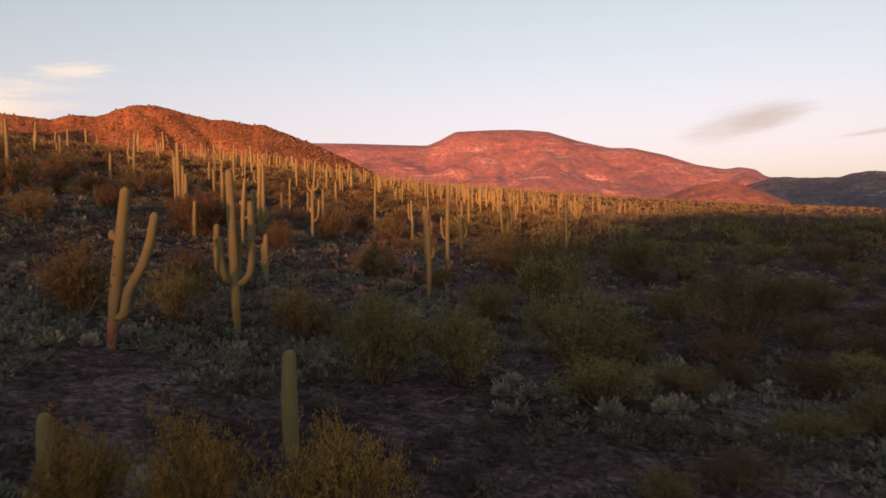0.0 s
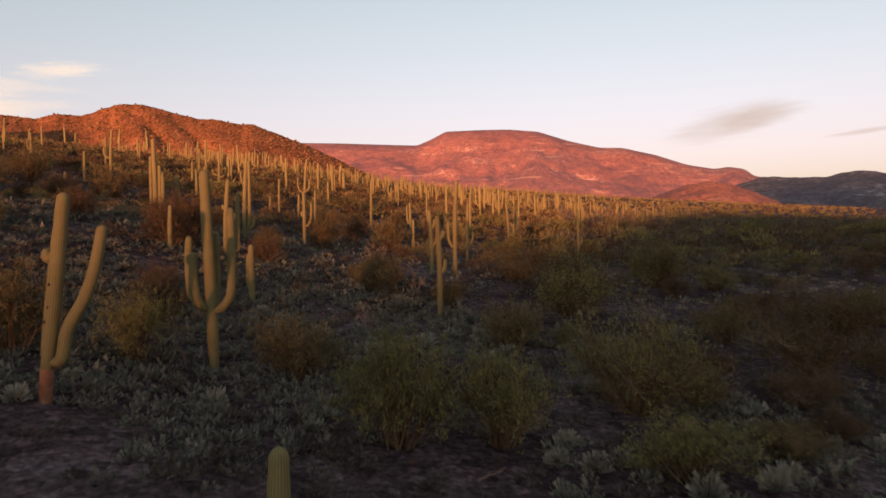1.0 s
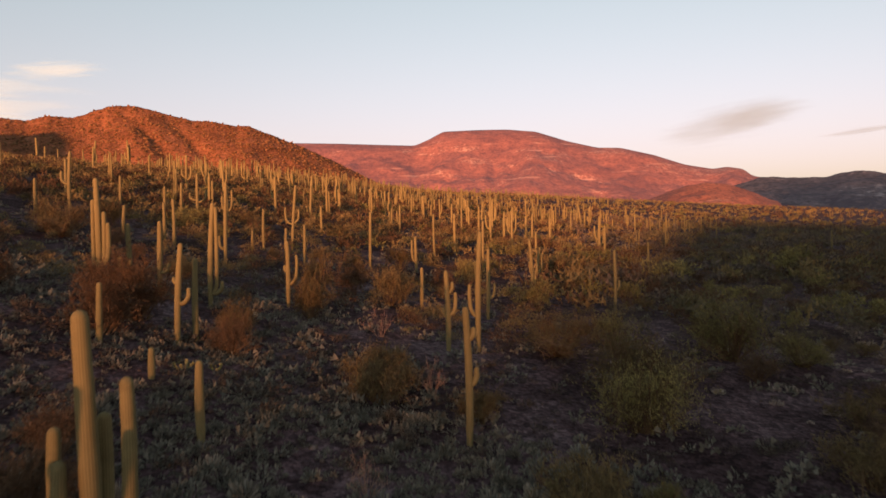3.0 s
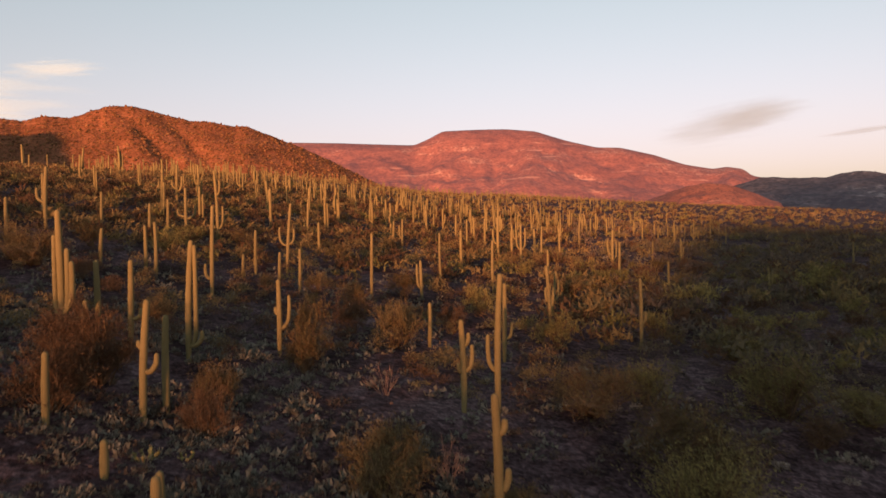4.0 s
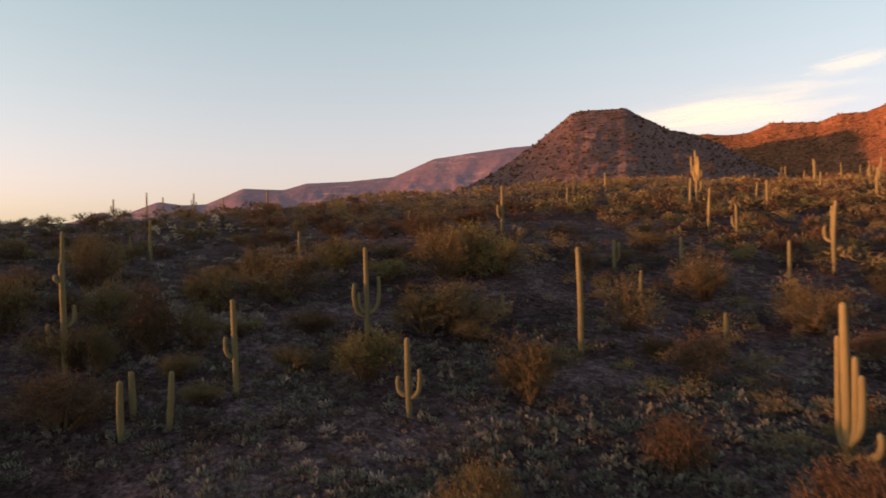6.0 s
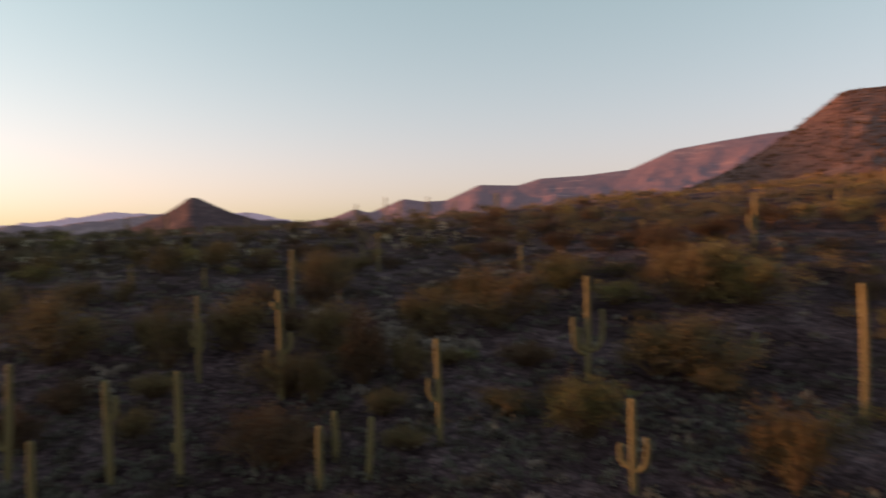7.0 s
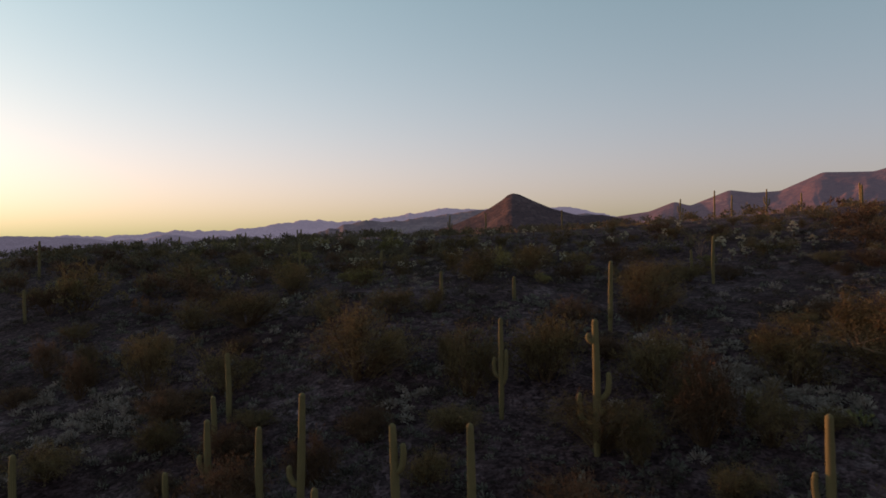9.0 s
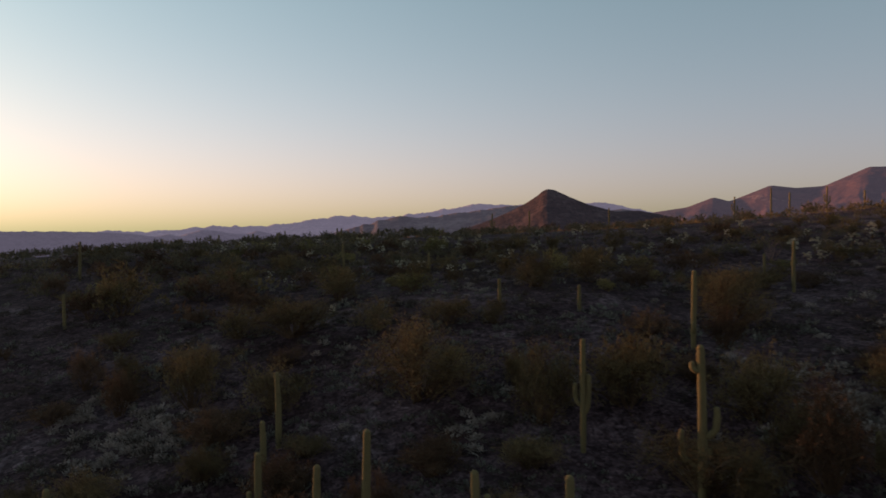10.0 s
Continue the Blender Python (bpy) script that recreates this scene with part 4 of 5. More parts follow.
# ---- shrubs ----
def shrub_arrays(seed, stems, twigs, leaves, leaf, low=0.1):
    """A shrub of radius 1 and height 1: corners and triangles of its stems and of its foliage."""
    g = np.random.default_rng(seed)
    sv, sf, lv = [], [], []

    def stick(a, b, r0, r1):
        d = b - a
        d = d / (np.linalg.norm(d) + 1e-9)
        s = np.cross(d, (0.3, 0.9, 0.2))
        s /= np.linalg.norm(s) + 1e-9
        u = np.cross(s, d)
        k = len(sv)
        for p, r in ((a, r0), (b, r1)):
            for t in (0, 2.094, 4.189):
                sv.append(p + (s * math.cos(t) + u * math.sin(t)) * r)
        for i in range(3):
            j = (i + 1) % 3
            sf.append((k + i, k + j, k + 3 + j))
            sf.append((k + i, k + 3 + j, k + 3 + i))

    def ribbon(a, b, r):
        s = np.cross(b - a, (0.2, 0.5, 0.9))
        s = s / (np.linalg.norm(s) + 1e-9) * r
        k = len(sv)
        sv.extend((a - s, a + s, b))
        sf.append((k, k + 1, k + 2))

    tips = []
    count = int(g.integers(8, 13))
    crowns = []
    for i in range(count):
        az, out = 2 * math.pi * (i * 0.618 + g.uniform(-0.08, 0.08)), math.sqrt((i + 0.5) / count) * 0.68
        size = g.uniform(0.26, 0.42)
        high = max(low + 0.18, g.uniform(0.38, 0.82) * math.sqrt(max(0.1, 1.15 - out * out * 1.5)))
        crowns.append((np.array((math.cos(az) * out, math.sin(az) * out, high)), size))
    for i in range(stems):
        centre, size = crowns[i % count]
        a = centre * (0.12, 0.12, 0) + g.normal(0, 0.04, 3) * (1, 1, 0)
        a[2] = -0.06
        c = centre + g.normal(0, 0.35, 3) * size
        b = a + (c - a) * g.uniform(0.35, 0.55) + np.array((0, 0, 0.06)) + g.normal(0, 0.02, 3)
        stick(a, b, 0.014, 0.009)
        stick(b, c, 0.009, 0.004)
        for j in range(twigs):
            p = b + (c - b) * g.uniform(0.35, 1.0)
            w = g.normal(0, 1, 3)
            w[2] = w[2] * 0.75 + 0.35
            w = w / np.linalg.norm(w) * size * g.uniform(0.55, 1.15)
            ribbon(p, p + w, 0.007)
            tips.append((p, w))
    per = max(1, leaves // len(tips))
    for p, w in tips:
        wn_ = w / np.linalg.norm(w)
        for k in range(per):
            q = p + w * g.uniform(0.3, 1.1) + g.normal(0, 0.028, 3)
            if q[2] < 0.03:
                q[2] = 0.03 + abs(q[2])
            d = wn_ * 0.6 + g.normal(0, 0.65, 3) + np.array((0, 0, 0.4))
            d = d / np.linalg.norm(d) * leaf * g.uniform(0.6, 1.5) * 2.5
            s = np.cross(d, g.normal(0, 1, 3))
            s = s / (np.linalg.norm(s) + 1e-9) * leaf * g.uniform(0.22, 0.42)
            lv += [q - s, q + s, q + d]
    return np.array(sv), np.array(sf), np.array(lv), np.arange(len(lv)).reshape(-1, 3)


LEAF = {"olive": OLIVE, "brush": BRUSH, "yellow": YELLOW, "green": GREEN, "gold": GOLD, "rust": RUST}
BUSHES = {}
for kind_, base_ in (("green", 100), ("gold", 200), ("rust", 300), ("yellow", 500)):
    for level_, (stems_, twigs_, leaves_, leaf_) in {"near": (40, 12, 5400, 0.024), "big": (52, 14, 8000, 0.0172), "mid": (28, 10, 3000, 0.0285), "far": (16, 6, 900, 0.052)}.items():
        for v_ in range(3):
            sv_, sf_, lv_, lf_ = shrub_arrays(base_ + v_ * 7 + len(level_), stems_, twigs_, leaves_, leaf_, 0.14 if kind_ == "gold" else 0.05)
            BUSHES[kind_, level_, v_] = (mesh("woody_base", sv_, sf_, TWIG), mesh("foliage", lv_, lf_, LEAF[kind_]))
DEAD = []
for v_ in range(2):
    sv_, sf_, lv_, lf_ = shrub_arrays(400 + v_, 16, 9, 100, 0.01, 0.35)
    DEAD.append(mesh("woody_base", sv_, sf_, DEADWOOD))

def clump(seed, leaves, leaf):
    """A distant shrub of radius 1: several billows of leaves with gaps between them."""
    g = np.random.default_rng(seed)
    billows = [np.array((g.uniform(-0.55, 0.55), g.uniform(-0.55, 0.55), g.uniform(0.3, 0.75))) for _ in range(6)]
    out = []
    for k in range(leaves):
        d = g.normal(0, 1, 3)
        d[2] = abs(d[2]) * 0.9 - 0.15
        d /= np.linalg.norm(d)
        q = billows[k % 6] + d * (1, 1, 0.85) * g.uniform(0.15, 0.5)
        q[2] = max(q[2], 0.02)
        w = d * 0.5 + g.normal(0, 0.6, 3) + (0, 0, 0.5)
        w = w / np.linalg.norm(w) * leaf * g.uniform(0.7, 1.6) * 1.7
        s = np.cross(w, g.normal(0, 1, 3))
        s = s / (np.linalg.norm(s) + 1e-9) * leaf * g.uniform(0.3, 0.6)
        out += [q - s, q + s, q + w]
    return np.array(out), np.arange(3 * leaves).reshape(-1, 3)


NEAR_BUSH = [clump(11 + k, 150, 0.083) for k in range(6)]
CLOSE_BUSH = [clump(91 + k, 300, 0.052) for k in range(6)]
FAR_BUSH = [clump(31 + k, 52, 0.166) for k in range(6)]
DOT_BUSH = [clump(71 + k, 16, 0.32) for k in range(6)]

SHRUBS = []
rb = random.Random(23)
WORDS = {"green": ("palo_verde_shrub", "dense green palo verde shrub with fine upright twigs"), "gold": ("creosote_bush", "feathery yellow-green creosote bush with thin dark stems"),
         "yellow": ("brittlebush", "feathery golden-yellow brittlebush with thin stems"), "rust": ("dry_shrub", "dry rust-brown desert shrub with bare twigs"), "dead": ("dead_shrub", "leafless bleached dead shrub with forked branches")}


def bush(x, y, r, h, kind):
    name, words = WORDS[kind]
    root = new(name)
    near = (x + 10) ** 2 + (y - 35) ** 2 < 30 ** 2 or (x + 32) ** 2 + (y - 38) ** 2 < 33 ** 2
    if kind == "dead":
        part("woody_base", rb.choice(DEAD), root)
    else:
        away = math.hypot(x + 28, y - 42) > 62
        b, f = BUSHES[kind, "far" if away else "big" if r > 2.2 else "near" if near else "mid", rb.randrange(3)]
        part("woody_base", b, root)
        part("foliage", f, root)
    root.matrix_basis = Matrix.Translation((x, y, float(land(x, y)))) @ pose(0, 0, 0, 0, 0, rb.uniform(0, 360)) @ Matrix.Diagonal((r * (1.4 if x < -40 else 1.28), r * (1.4 if x < -40 else 1.28), h * 1.08, 1))
    tagged(root, ("large " if r > 2 else "low " if h < 1.4 else "") + words, "shrub", "shrubs on the hillside")
    SHRUBS.append((x, y, r))
    return root


bush(-2.4, 26.7, 2.1, 3.2, "green")
bush(0.7, 27.2, 1.6, 2.8, "green")
bush(6.1, 31.8, 2.6, 4.0, "green")
bush(16.8, 39.6, 3.1, 4.2, "gold")
bush(17.6, 65.0, 3.2, 4.0, "green")
bush(7.5, 50.9, 2.4, 3.6, "green")
bush(5.7, 63.1, 2.6, 2.7, "gold")
bush(2.7, 41.3, 1.9, 2.7, "gold")
bush(-5.0, 50.5, 1.7, 2.3, "gold")
bush(-6.8, 34.0, 1.9, 2.8, "gold")
bush(-12.3, 32.2, 1.5, 2.6, "green")
bush(-13.9, 38.4, 1.5, 2.2, "rust")
bush(-15.2, 41.8, 1.2, 1.9, "rust")
bush(-16.1, 30.9, 1.7, 3.4, "gold")
bush(-27.6, 47.6, 1.4, 2.2, "gold")
bush(-12.6, 53.3, 1.2, 1.8, "rust")
bush(-10.3, 63.6, 1.4, 2.5, "gold")
bush(-9.5, 82.8, 1.6, 2.7, "gold")
bush(-5.3, 76.1, 1.7, 2.6, "gold")
bush(-18.8, 53.1, 1.8, 2.5, "rust")
bush(-2.5, 52.8, 0.9, 1.7, "dead")
bush(-4.8, 42.1, 0.9, 1.6, "dead")
bush(20.9, 40.5, 1.8, 2.2, "gold")
bush(28.7, 53.9, 2.4, 2.5, "green")
bush(36.2, 79.4, 3.2, 2.5, "green")
bush(75.2, 124.0, 3.2, 3.0, "green")
bush(45.2, 111.8, 3.2, 3.2, "green")
bush(5.5, 42.4, 0.8, 1.3, "green")
bush(-6.5, 12.4, 0.9, 1.9, "yellow")
bush(-4.5, 12.7, 1.1, 2.2, "yellow")
bush(-2.2, 13.6, 1.4, 2.1, "yellow")
bush(5.2, 16.8, 0.8, 1.0, "gold")
bush(7.4, 17.8, 1.1, 0.9, "rust")
bush(-5.1, 52.3, 1.8, 2.2, "gold")
bush(8.4, 55.0, 3.2, 3.5, "gold")
bush(20.8, 79.1, 2.4, 2.5, "green")
bush(9.6, 65.6, 1.5, 2.8, "green")
bush(-18.7, 56.6, 2.3, 3.0, "rust")
bush(-13.2, 56.5, 1.2, 2.2, "gold")
bush(-10.8, 67.9, 1.4, 3.3, "gold")
bush(-9.0, 75.9, 1.5, 2.7, "rust")
bush(-5.6, 72.7, 1.8, 2.9, "gold")
bush(-1.5, 80.4, 1.4, 2.6, "rust")
bush(1.3, 88.6, 1.8, 2.8, "green")
bush(6.7, 78.7, 2.2, 2.8, "green")
bush(12.4, 99.8, 2.4, 3.2, "gold")
bush(19.1, 109.5, 3.2, 3.0, "green")
bush(17.0, 86.6, 1.6, 2.7, "green")
bush(25.4, 100.0, 3.2, 3.3, "green")
bush(-5.9, 92.2, 1.7, 2.4, "gold")
bush(-13.2, 103.2, 2.3, 2.8, "gold")
bush(-5.7, 61.8, 1.1, 1.7, "dead")
bush(49.1, 115.5, 3.2, 3.4, "green")
bush(-34.9, 80.7, 2.4, 2.8, "gold")
bush(-13.5, 88.3, 1.5, 2.1, "gold")
bush(-24.6, 103.5, 1.9, 2.0, "gold")
bush(-35.4, 56.7, 2.0, 3.2, "gold")
bush(-27.0, 57.3, 1.6, 2.5, "rust")
bush(-41.8, 50.9, 1.9, 2.6, "green")
bush(-46.7, 59.7, 3.1, 2.9, "gold")
bush(-43.2, 80.0, 2.6, 3.2, "gold")
bush(-41.4, 69.9, 2.2, 2.9, "gold")
bush(-32.9, 66.4, 1.8, 3.0, "rust")
bush(-36.8, 81.1, 1.8, 2.8, "gold")
bush(-20.8, 59.0, 2.0, 2.7, "rust")
bush(-28.7, 48.9, 1.5, 2.1, "gold")
bush(-58.3, 52.2, 3.2, 3.6, "gold")
bush(-56.2, 67.9, 3.2, 4.1, "green")
bush(-35.5, 91.7, 1.5, 2.1, "gold")
bush(-55.0, 87.4, 2.0, 1.8, "gold")
bush(-29.1, 94.9, 2.2, 2.5, "green")
bush(-66.3, 60.3, 2.2, 2.0, "gold")
bush(-58.9, 24.0, 3.1, 3.8, "gold")
bush(-56.9, 30.8, 1.5, 3.9, "gold")
bush(-58.9, 34.8, 2.2, 3.8, "gold")
bush(-70.8, 40.9, 2.4, 3.5, "gold")
bush(-52.1, 42.1, 1.7, 3.7, "rust")
bush(-51.7, 37.7, 2.3, 2.3, "gold")
bush(-64.2, 59.2, 2.3, 2.6, "green")
bush(-66.5, 69.4, 2.4, 3.3, "rust")
bush(-78.3, 65.1, 2.1, 2.3, "rust")
bush(-56.2, 65.0, 2.7, 3.9, "gold")
bush(-54.5, 69.1, 2.8, 3.1, "green")
bush(-47.1, 57.7, 2.2, 2.7, "gold")
bush(-44.2, 59.2, 1.3, 1.4, "gold")
bush(-58.3, 60.9, 2.0, 1.9, "green")
bush(-81.5, 27.5, 2.1, 2.3, "gold")
bush(-69.4, 23.0, 1.9, 1.8, "gold")
bush(-86.5, 31.5, 2.0, 2.5, "gold")
bush(-38.2, 57.8, 1.2, 1.3, "rust")
bush(-60.1, 29.0, 0.7, 2.2, "gold")
bush(-72.3, 78.8, 2.5, 2.1, "rust")
bush(-75.4, 86.8, 2.7, 2.8, "rust")
bush(-91.6, 68.7, 2.2, 2.2, "rust")
bush(-94.4, 62.9, 2.6, 2.8, "rust")
bush(-93.0, 35.7, 1.9, 1.9, "gold")
bush(-44.4, 36.9, 2.5, 2.7, "rust")
bush(-68.3, 12.0, 2.5, 2.6, "gold")
bush(-61.8, 8.5, 2.1, 2.4, "gold")
bush(-59.5, 5.5, 1.4, 1.9, "gold")
bush(-68.7, 17.9, 1.6, 1.8, "gold")
bush(-76.2, -8.8, 3.2, 3.8, "gold")
bush(-84.9, -3.3, 3.2, 2.5, "gold")
bush(-83.4, 9.3, 2.4, 2.4, "gold")
bush(-96.8, 30.6, 2.1, 2.3, "gold")
bush(-50.3, 20.5, 1.6, 2.1, "rust")
bush(-48.9, 30.5, 1.1, 1.5, "gold")
bush(-61.5, 25.1, 1.0, 1.4, "green")
bush(-57.8, 40.6, 2.0, 3.2, "gold")
bush(-54.2, 41.7, 1.5, 2.4, "gold")
bush(-48.8, 11.5, 1.6, 1.7, "gold")
bush(-74.9, -11.1, 1.9, 2.4, "rust")
bush(-82.9, -22.4, 1.5, 2.1, "rust")
bush(-81.6, -4.6, 1.7, 2.5, "rust")
bush(-80.6, -0.2, 2.0, 2.7, "rust")
bush(-96.2, -10.2, 1.5, 2.0, "gold")
bush(-91.9, -1.0, 1.5, 2.2, "gold")
bush(-87.8, 3.4, 1.2, 2.0, "rust")
bush(-79.5, 10.6, 1.7, 2.4, "gold")
bush(-69.4, 26.2, 0.9, 1.5, "gold")
bush(-72.5, 8.7, 1.4, 1.7, "gold")
bush(-92.9, -18.9, 1.8, 2.1, "rust")
bush(-90.8, -22.9, 2.2, 2.1, "rust")
bush(-95.7, -32.9, 1.8, 2.2, "rust")
bush(-87.4, 24.1, 1.1, 2.5, "gold")
bush(-91.0, 31.1, 1.6, 2.8, "gold")
bush(-93.9, 39.4, 1.2, 2.4, "rust")
bush(-80.7, 41.2, 1.9, 2.1, "gold")
bush(-109.2, 32.9, 1.5, 2.3, "gold")
bush(-103.4, 65.3, 2.6, 3.0, "rust")
bush(-109.4, 25.6, 1.3, 2.2, "gold")
bush(-111.0, 22.0, 1.4, 2.1, "gold")
bush(-60.6, 1.3, 1.1, 2.7, "rust")
bush(-57.8, 6.1, 1.1, 2.8, "rust")
bush(-58.4, 10.5, 1.4, 3.3, "gold")
bush(-57.8, 16.1, 1.8, 2.5, "gold")
bush(-51.4, 15.8, 1.2, 1.6, "gold")
bush(-48.7, 25.3, 1.2, 2.1, "rust")
bush(-66.0, 40.1, 1.1, 2.4, "rust")
bush(-50.4, 39.2, 0.9, 2.3, "gold")
bush(-58.1, 47.2, 1.8, 3.2, "gold")
bush(-60.9, 51.1, 1.5, 3.3, "gold")
bush(-51.9, 44.7, 1.2, 2.5, "gold")
bush(-85.3, 38.7, 0.7, 1.2, "dead")
bush(-99.3, 48.6, 0.8, 1.9, "dead")


def more_bushes():
    """Shrubs that fill the slope between the named ones."""
    made = 0
    while made < 215:
        x, y = rb.uniform(-125, 75), rb.uniform(-25, 150)
        if x > -20 and y < 8 or (x > 10 and y < 25):
            continue
        r = rb.uniform(0.7, 1.7)
        if any((x - a) ** 2 + (y - b) ** 2 < (0.9 * (r + c)) ** 2 for a, b, c in SHRUBS) or any((x - a) ** 2 + (y - b) ** 2 < 2 for a, b in SAGUAROS):
            continue
        if -30 < x < 5 and 15 < y < 75 and rb.random() < 0.9 or -75 < x < -40 and 0 < y < 70 and rb.random() < 0.8:
            continue
        kind = rb.choice(("green", "gold", "rust", "gold", "rust")) if x > 0 else rb.choice(("gold", "gold", "rust", "green", "rust"))
        if x < -78 and rb.random() < 0.5:
            kind = "green"
        bush(x, y, r, r * rb.uniform(0.95, 1.3), kind)
        made += 1


more_bushes()


def valley_bushes():
    """The dark thicket on the shaded valley floor."""
    made = 0
    while made < 130:
        y = rb.uniform(18, 135)
        x = 3 + 0.22 * y + rb.uniform(-4, 46)
        r = rb.uniform(1.1, 2.3)
        if any((x - a) ** 2 + (y - b) ** 2 < (0.75 * (r + c)) ** 2 for a, b, c in SHRUBS) or any((x - a) ** 2 + (y - b) ** 2 < 2 for a, b in SAGUAROS):
            continue
        bush(x, y, r, r * rb.uniform(0.9, 1.25), rb.choice(("green", "gold", "rust", "gold", "rust")))
        made += 1


valley_bushes()


def plateau_bushes():
    """The brown scrub that crowds the plateau to the west."""
    made = 0
    while made < 150:
        x, y = rb.uniform(-122, -42), rb.uniform(-45, 75)
        r = rb.uniform(0.7, 1.9)
        if any((x - a) ** 2 + (y - b) ** 2 < (0.85 * (r + c)) ** 2 for a, b, c in SHRUBS) or any((x - a) ** 2 + (y - b) ** 2 < 2.5 for a, b in SAGUAROS):
            continue
        if value_noise(np.array(x / 13.0), np.array(y / 13.0), 21) < 0.33:
            continue
        bush(x, y, r, r * rb.uniform(0.8, 1.15), rb.choice(("gold", "rust", "rust", "gold")))
        made += 1


plateau_bushes()


def merged(name, pieces, mat, label, category):
    """Many small plants or stones as one object."""
    V, F, k = [], [], 0
    for v, f in pieces:
        V.append(v)
        F.append(f + k)
        k += len(v)
    return tagged(new(name, mesh(name, np.concatenate(V), np.concatenate(F), mat)), label, category, kind="stuff")


def placed(v, x, y, z, s, h, turn):
    c, d = math.cos(turn) * s, math.sin(turn) * s
    return np.stack([v[:, 0] * c - v[:, 1] * d + x, v[:, 0] * d + v[:, 1] * c + y, v[:, 2] * h + z], -1)


def distant_scrub():
    """Shrubs too far off to count, over the crest and across the valley."""
    g = np.random.default_rng(5)
    lots = {"green": [], "gold": [], "rust": [], "olive": [], "brush": []}

    def plant(x, y, s, shapes):
        west = 1 / (1 + math.exp((x - 0.15 * y + 4) / 14))
        kind = g.choice(["green", "gold", "rust"], p=(0.26 - 0.18 * west, 0.46 + 0.02 * west, 0.28 + 0.16 * west))
        if x < -80 and y < 150 and g.random() < 0.9:
            kind = "olive"
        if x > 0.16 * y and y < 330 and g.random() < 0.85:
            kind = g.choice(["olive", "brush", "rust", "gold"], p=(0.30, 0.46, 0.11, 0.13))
        v, f = shapes[int(g.integers(6))]
        lots[kind].append((placed(v, x, y, float(slope(x, y)) - 0.05, s, s * g.uniform(0.85, 1.2), g.uniform(0, 6.28)), f))

    made = 0
    while made < 1500:
        x, y = g.uniform(-110, 70), g.uniform(62, 150)
        if value_noise(np.array(x / 11.0), np.array(y / 11.0), 8) < 0.36 or any((x - a) ** 2 + (y - b) ** 2 < (0.8 + c) ** 2 for a, b, c in SHRUBS):
            continue
        plant(x, y, g.uniform(0.6, 1.7), CLOSE_BUSH if y < 90 and -60 < x < 30 else NEAR_BUSH)
        made += 1
    for _ in range(1700):
        rr, th = 85 + 185 * g.random() ** 1.3, g.uniform(-0.8, 2.7)
        plant(-15 - rr * math.sin(th), 40 + rr * math.cos(th), g.uniform(0.8, 2.0), NEAR_BUSH if 1.0 < th and rr < 125 else FAR_BUSH)
    for _ in range(2200):
        plant(g.normal(-36, 34), 95 + 165 * g.random(), g.uniform(0.8, 1.8), FAR_BUSH)
    for _ in range(2400):
        y = 75 + 250 * g.random()
        x = 0.16 * y + g.uniform(-6, 20 + 0.5 * y)
        if value_noise(np.array(x / 16.0), np.array(y / 22.0), 13) > 0.40:
            plant(x, y, g.uniform(0.7, 2.4), FAR_BUSH)
    for _ in range(500):
        plant(g.uniform(-200, -70), g.uniform(-110, 12), g.uniform(0.8, 1.8), FAR_BUSH)
    for _ in range(7500):
        if g.random() < 0.55:
            y = 240 + 900 * g.random() ** 1.3
            x = g.uniform(-0.35, 0.62) * y + g.normal(0, 30)
        else:
            rr, th = 230 + 420 * g.random() ** 1.4, g.uniform(-0.8, 2.7)
            x, y = -15 - rr * math.sin(th), 40 + rr * math.cos(th)
        plant(x, y, g.uniform(0.9, 2.3), DOT_BUSH)
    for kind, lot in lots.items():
        merged("far_scrub", lot, LEAF[kind], {"olive": "far olive creosote scrub on the plateau, darkened for shade", "brush": "far dark brown brush on the valley floor", "green": "far green desert scrub across the slope", "gold": "far golden desert scrub across the slope", "rust": "far rusty dry scrub across the slope"}[kind], "scrub")


distant_scrub()


# ---- low grey bursage, pale dry brush and stones ----
def tuft(seed, n, leaf, flat=0.75):
    """A low mound of small leaves, radius 1."""
    g = np.random.default_rng(seed)
    v = []
    for _ in range(n):
        d = g.normal(0, 1, 3)
        d[2] = abs(d[2])
        d /= np.linalg.norm(d)
        q = d * g.uniform(0.45, 1.0) * (1, 1, flat) * g.uniform(0.8, 1.1)
        w = d * 0.8 + g.normal(0, 0.5, 3)
        w = w / np.linalg.norm(w) * leaf * g.uniform(0.7, 1.5)
        s = np.cross(w, g.normal(0, 1, 3))
        s = s / (np.linalg.norm(s) + 1e-9) * leaf * 0.42
        v += [q - s - w * 0.5, q + s - w * 0.5, q + w]
    return np.array(v), np.arange(3 * n).reshape(-1, 3)


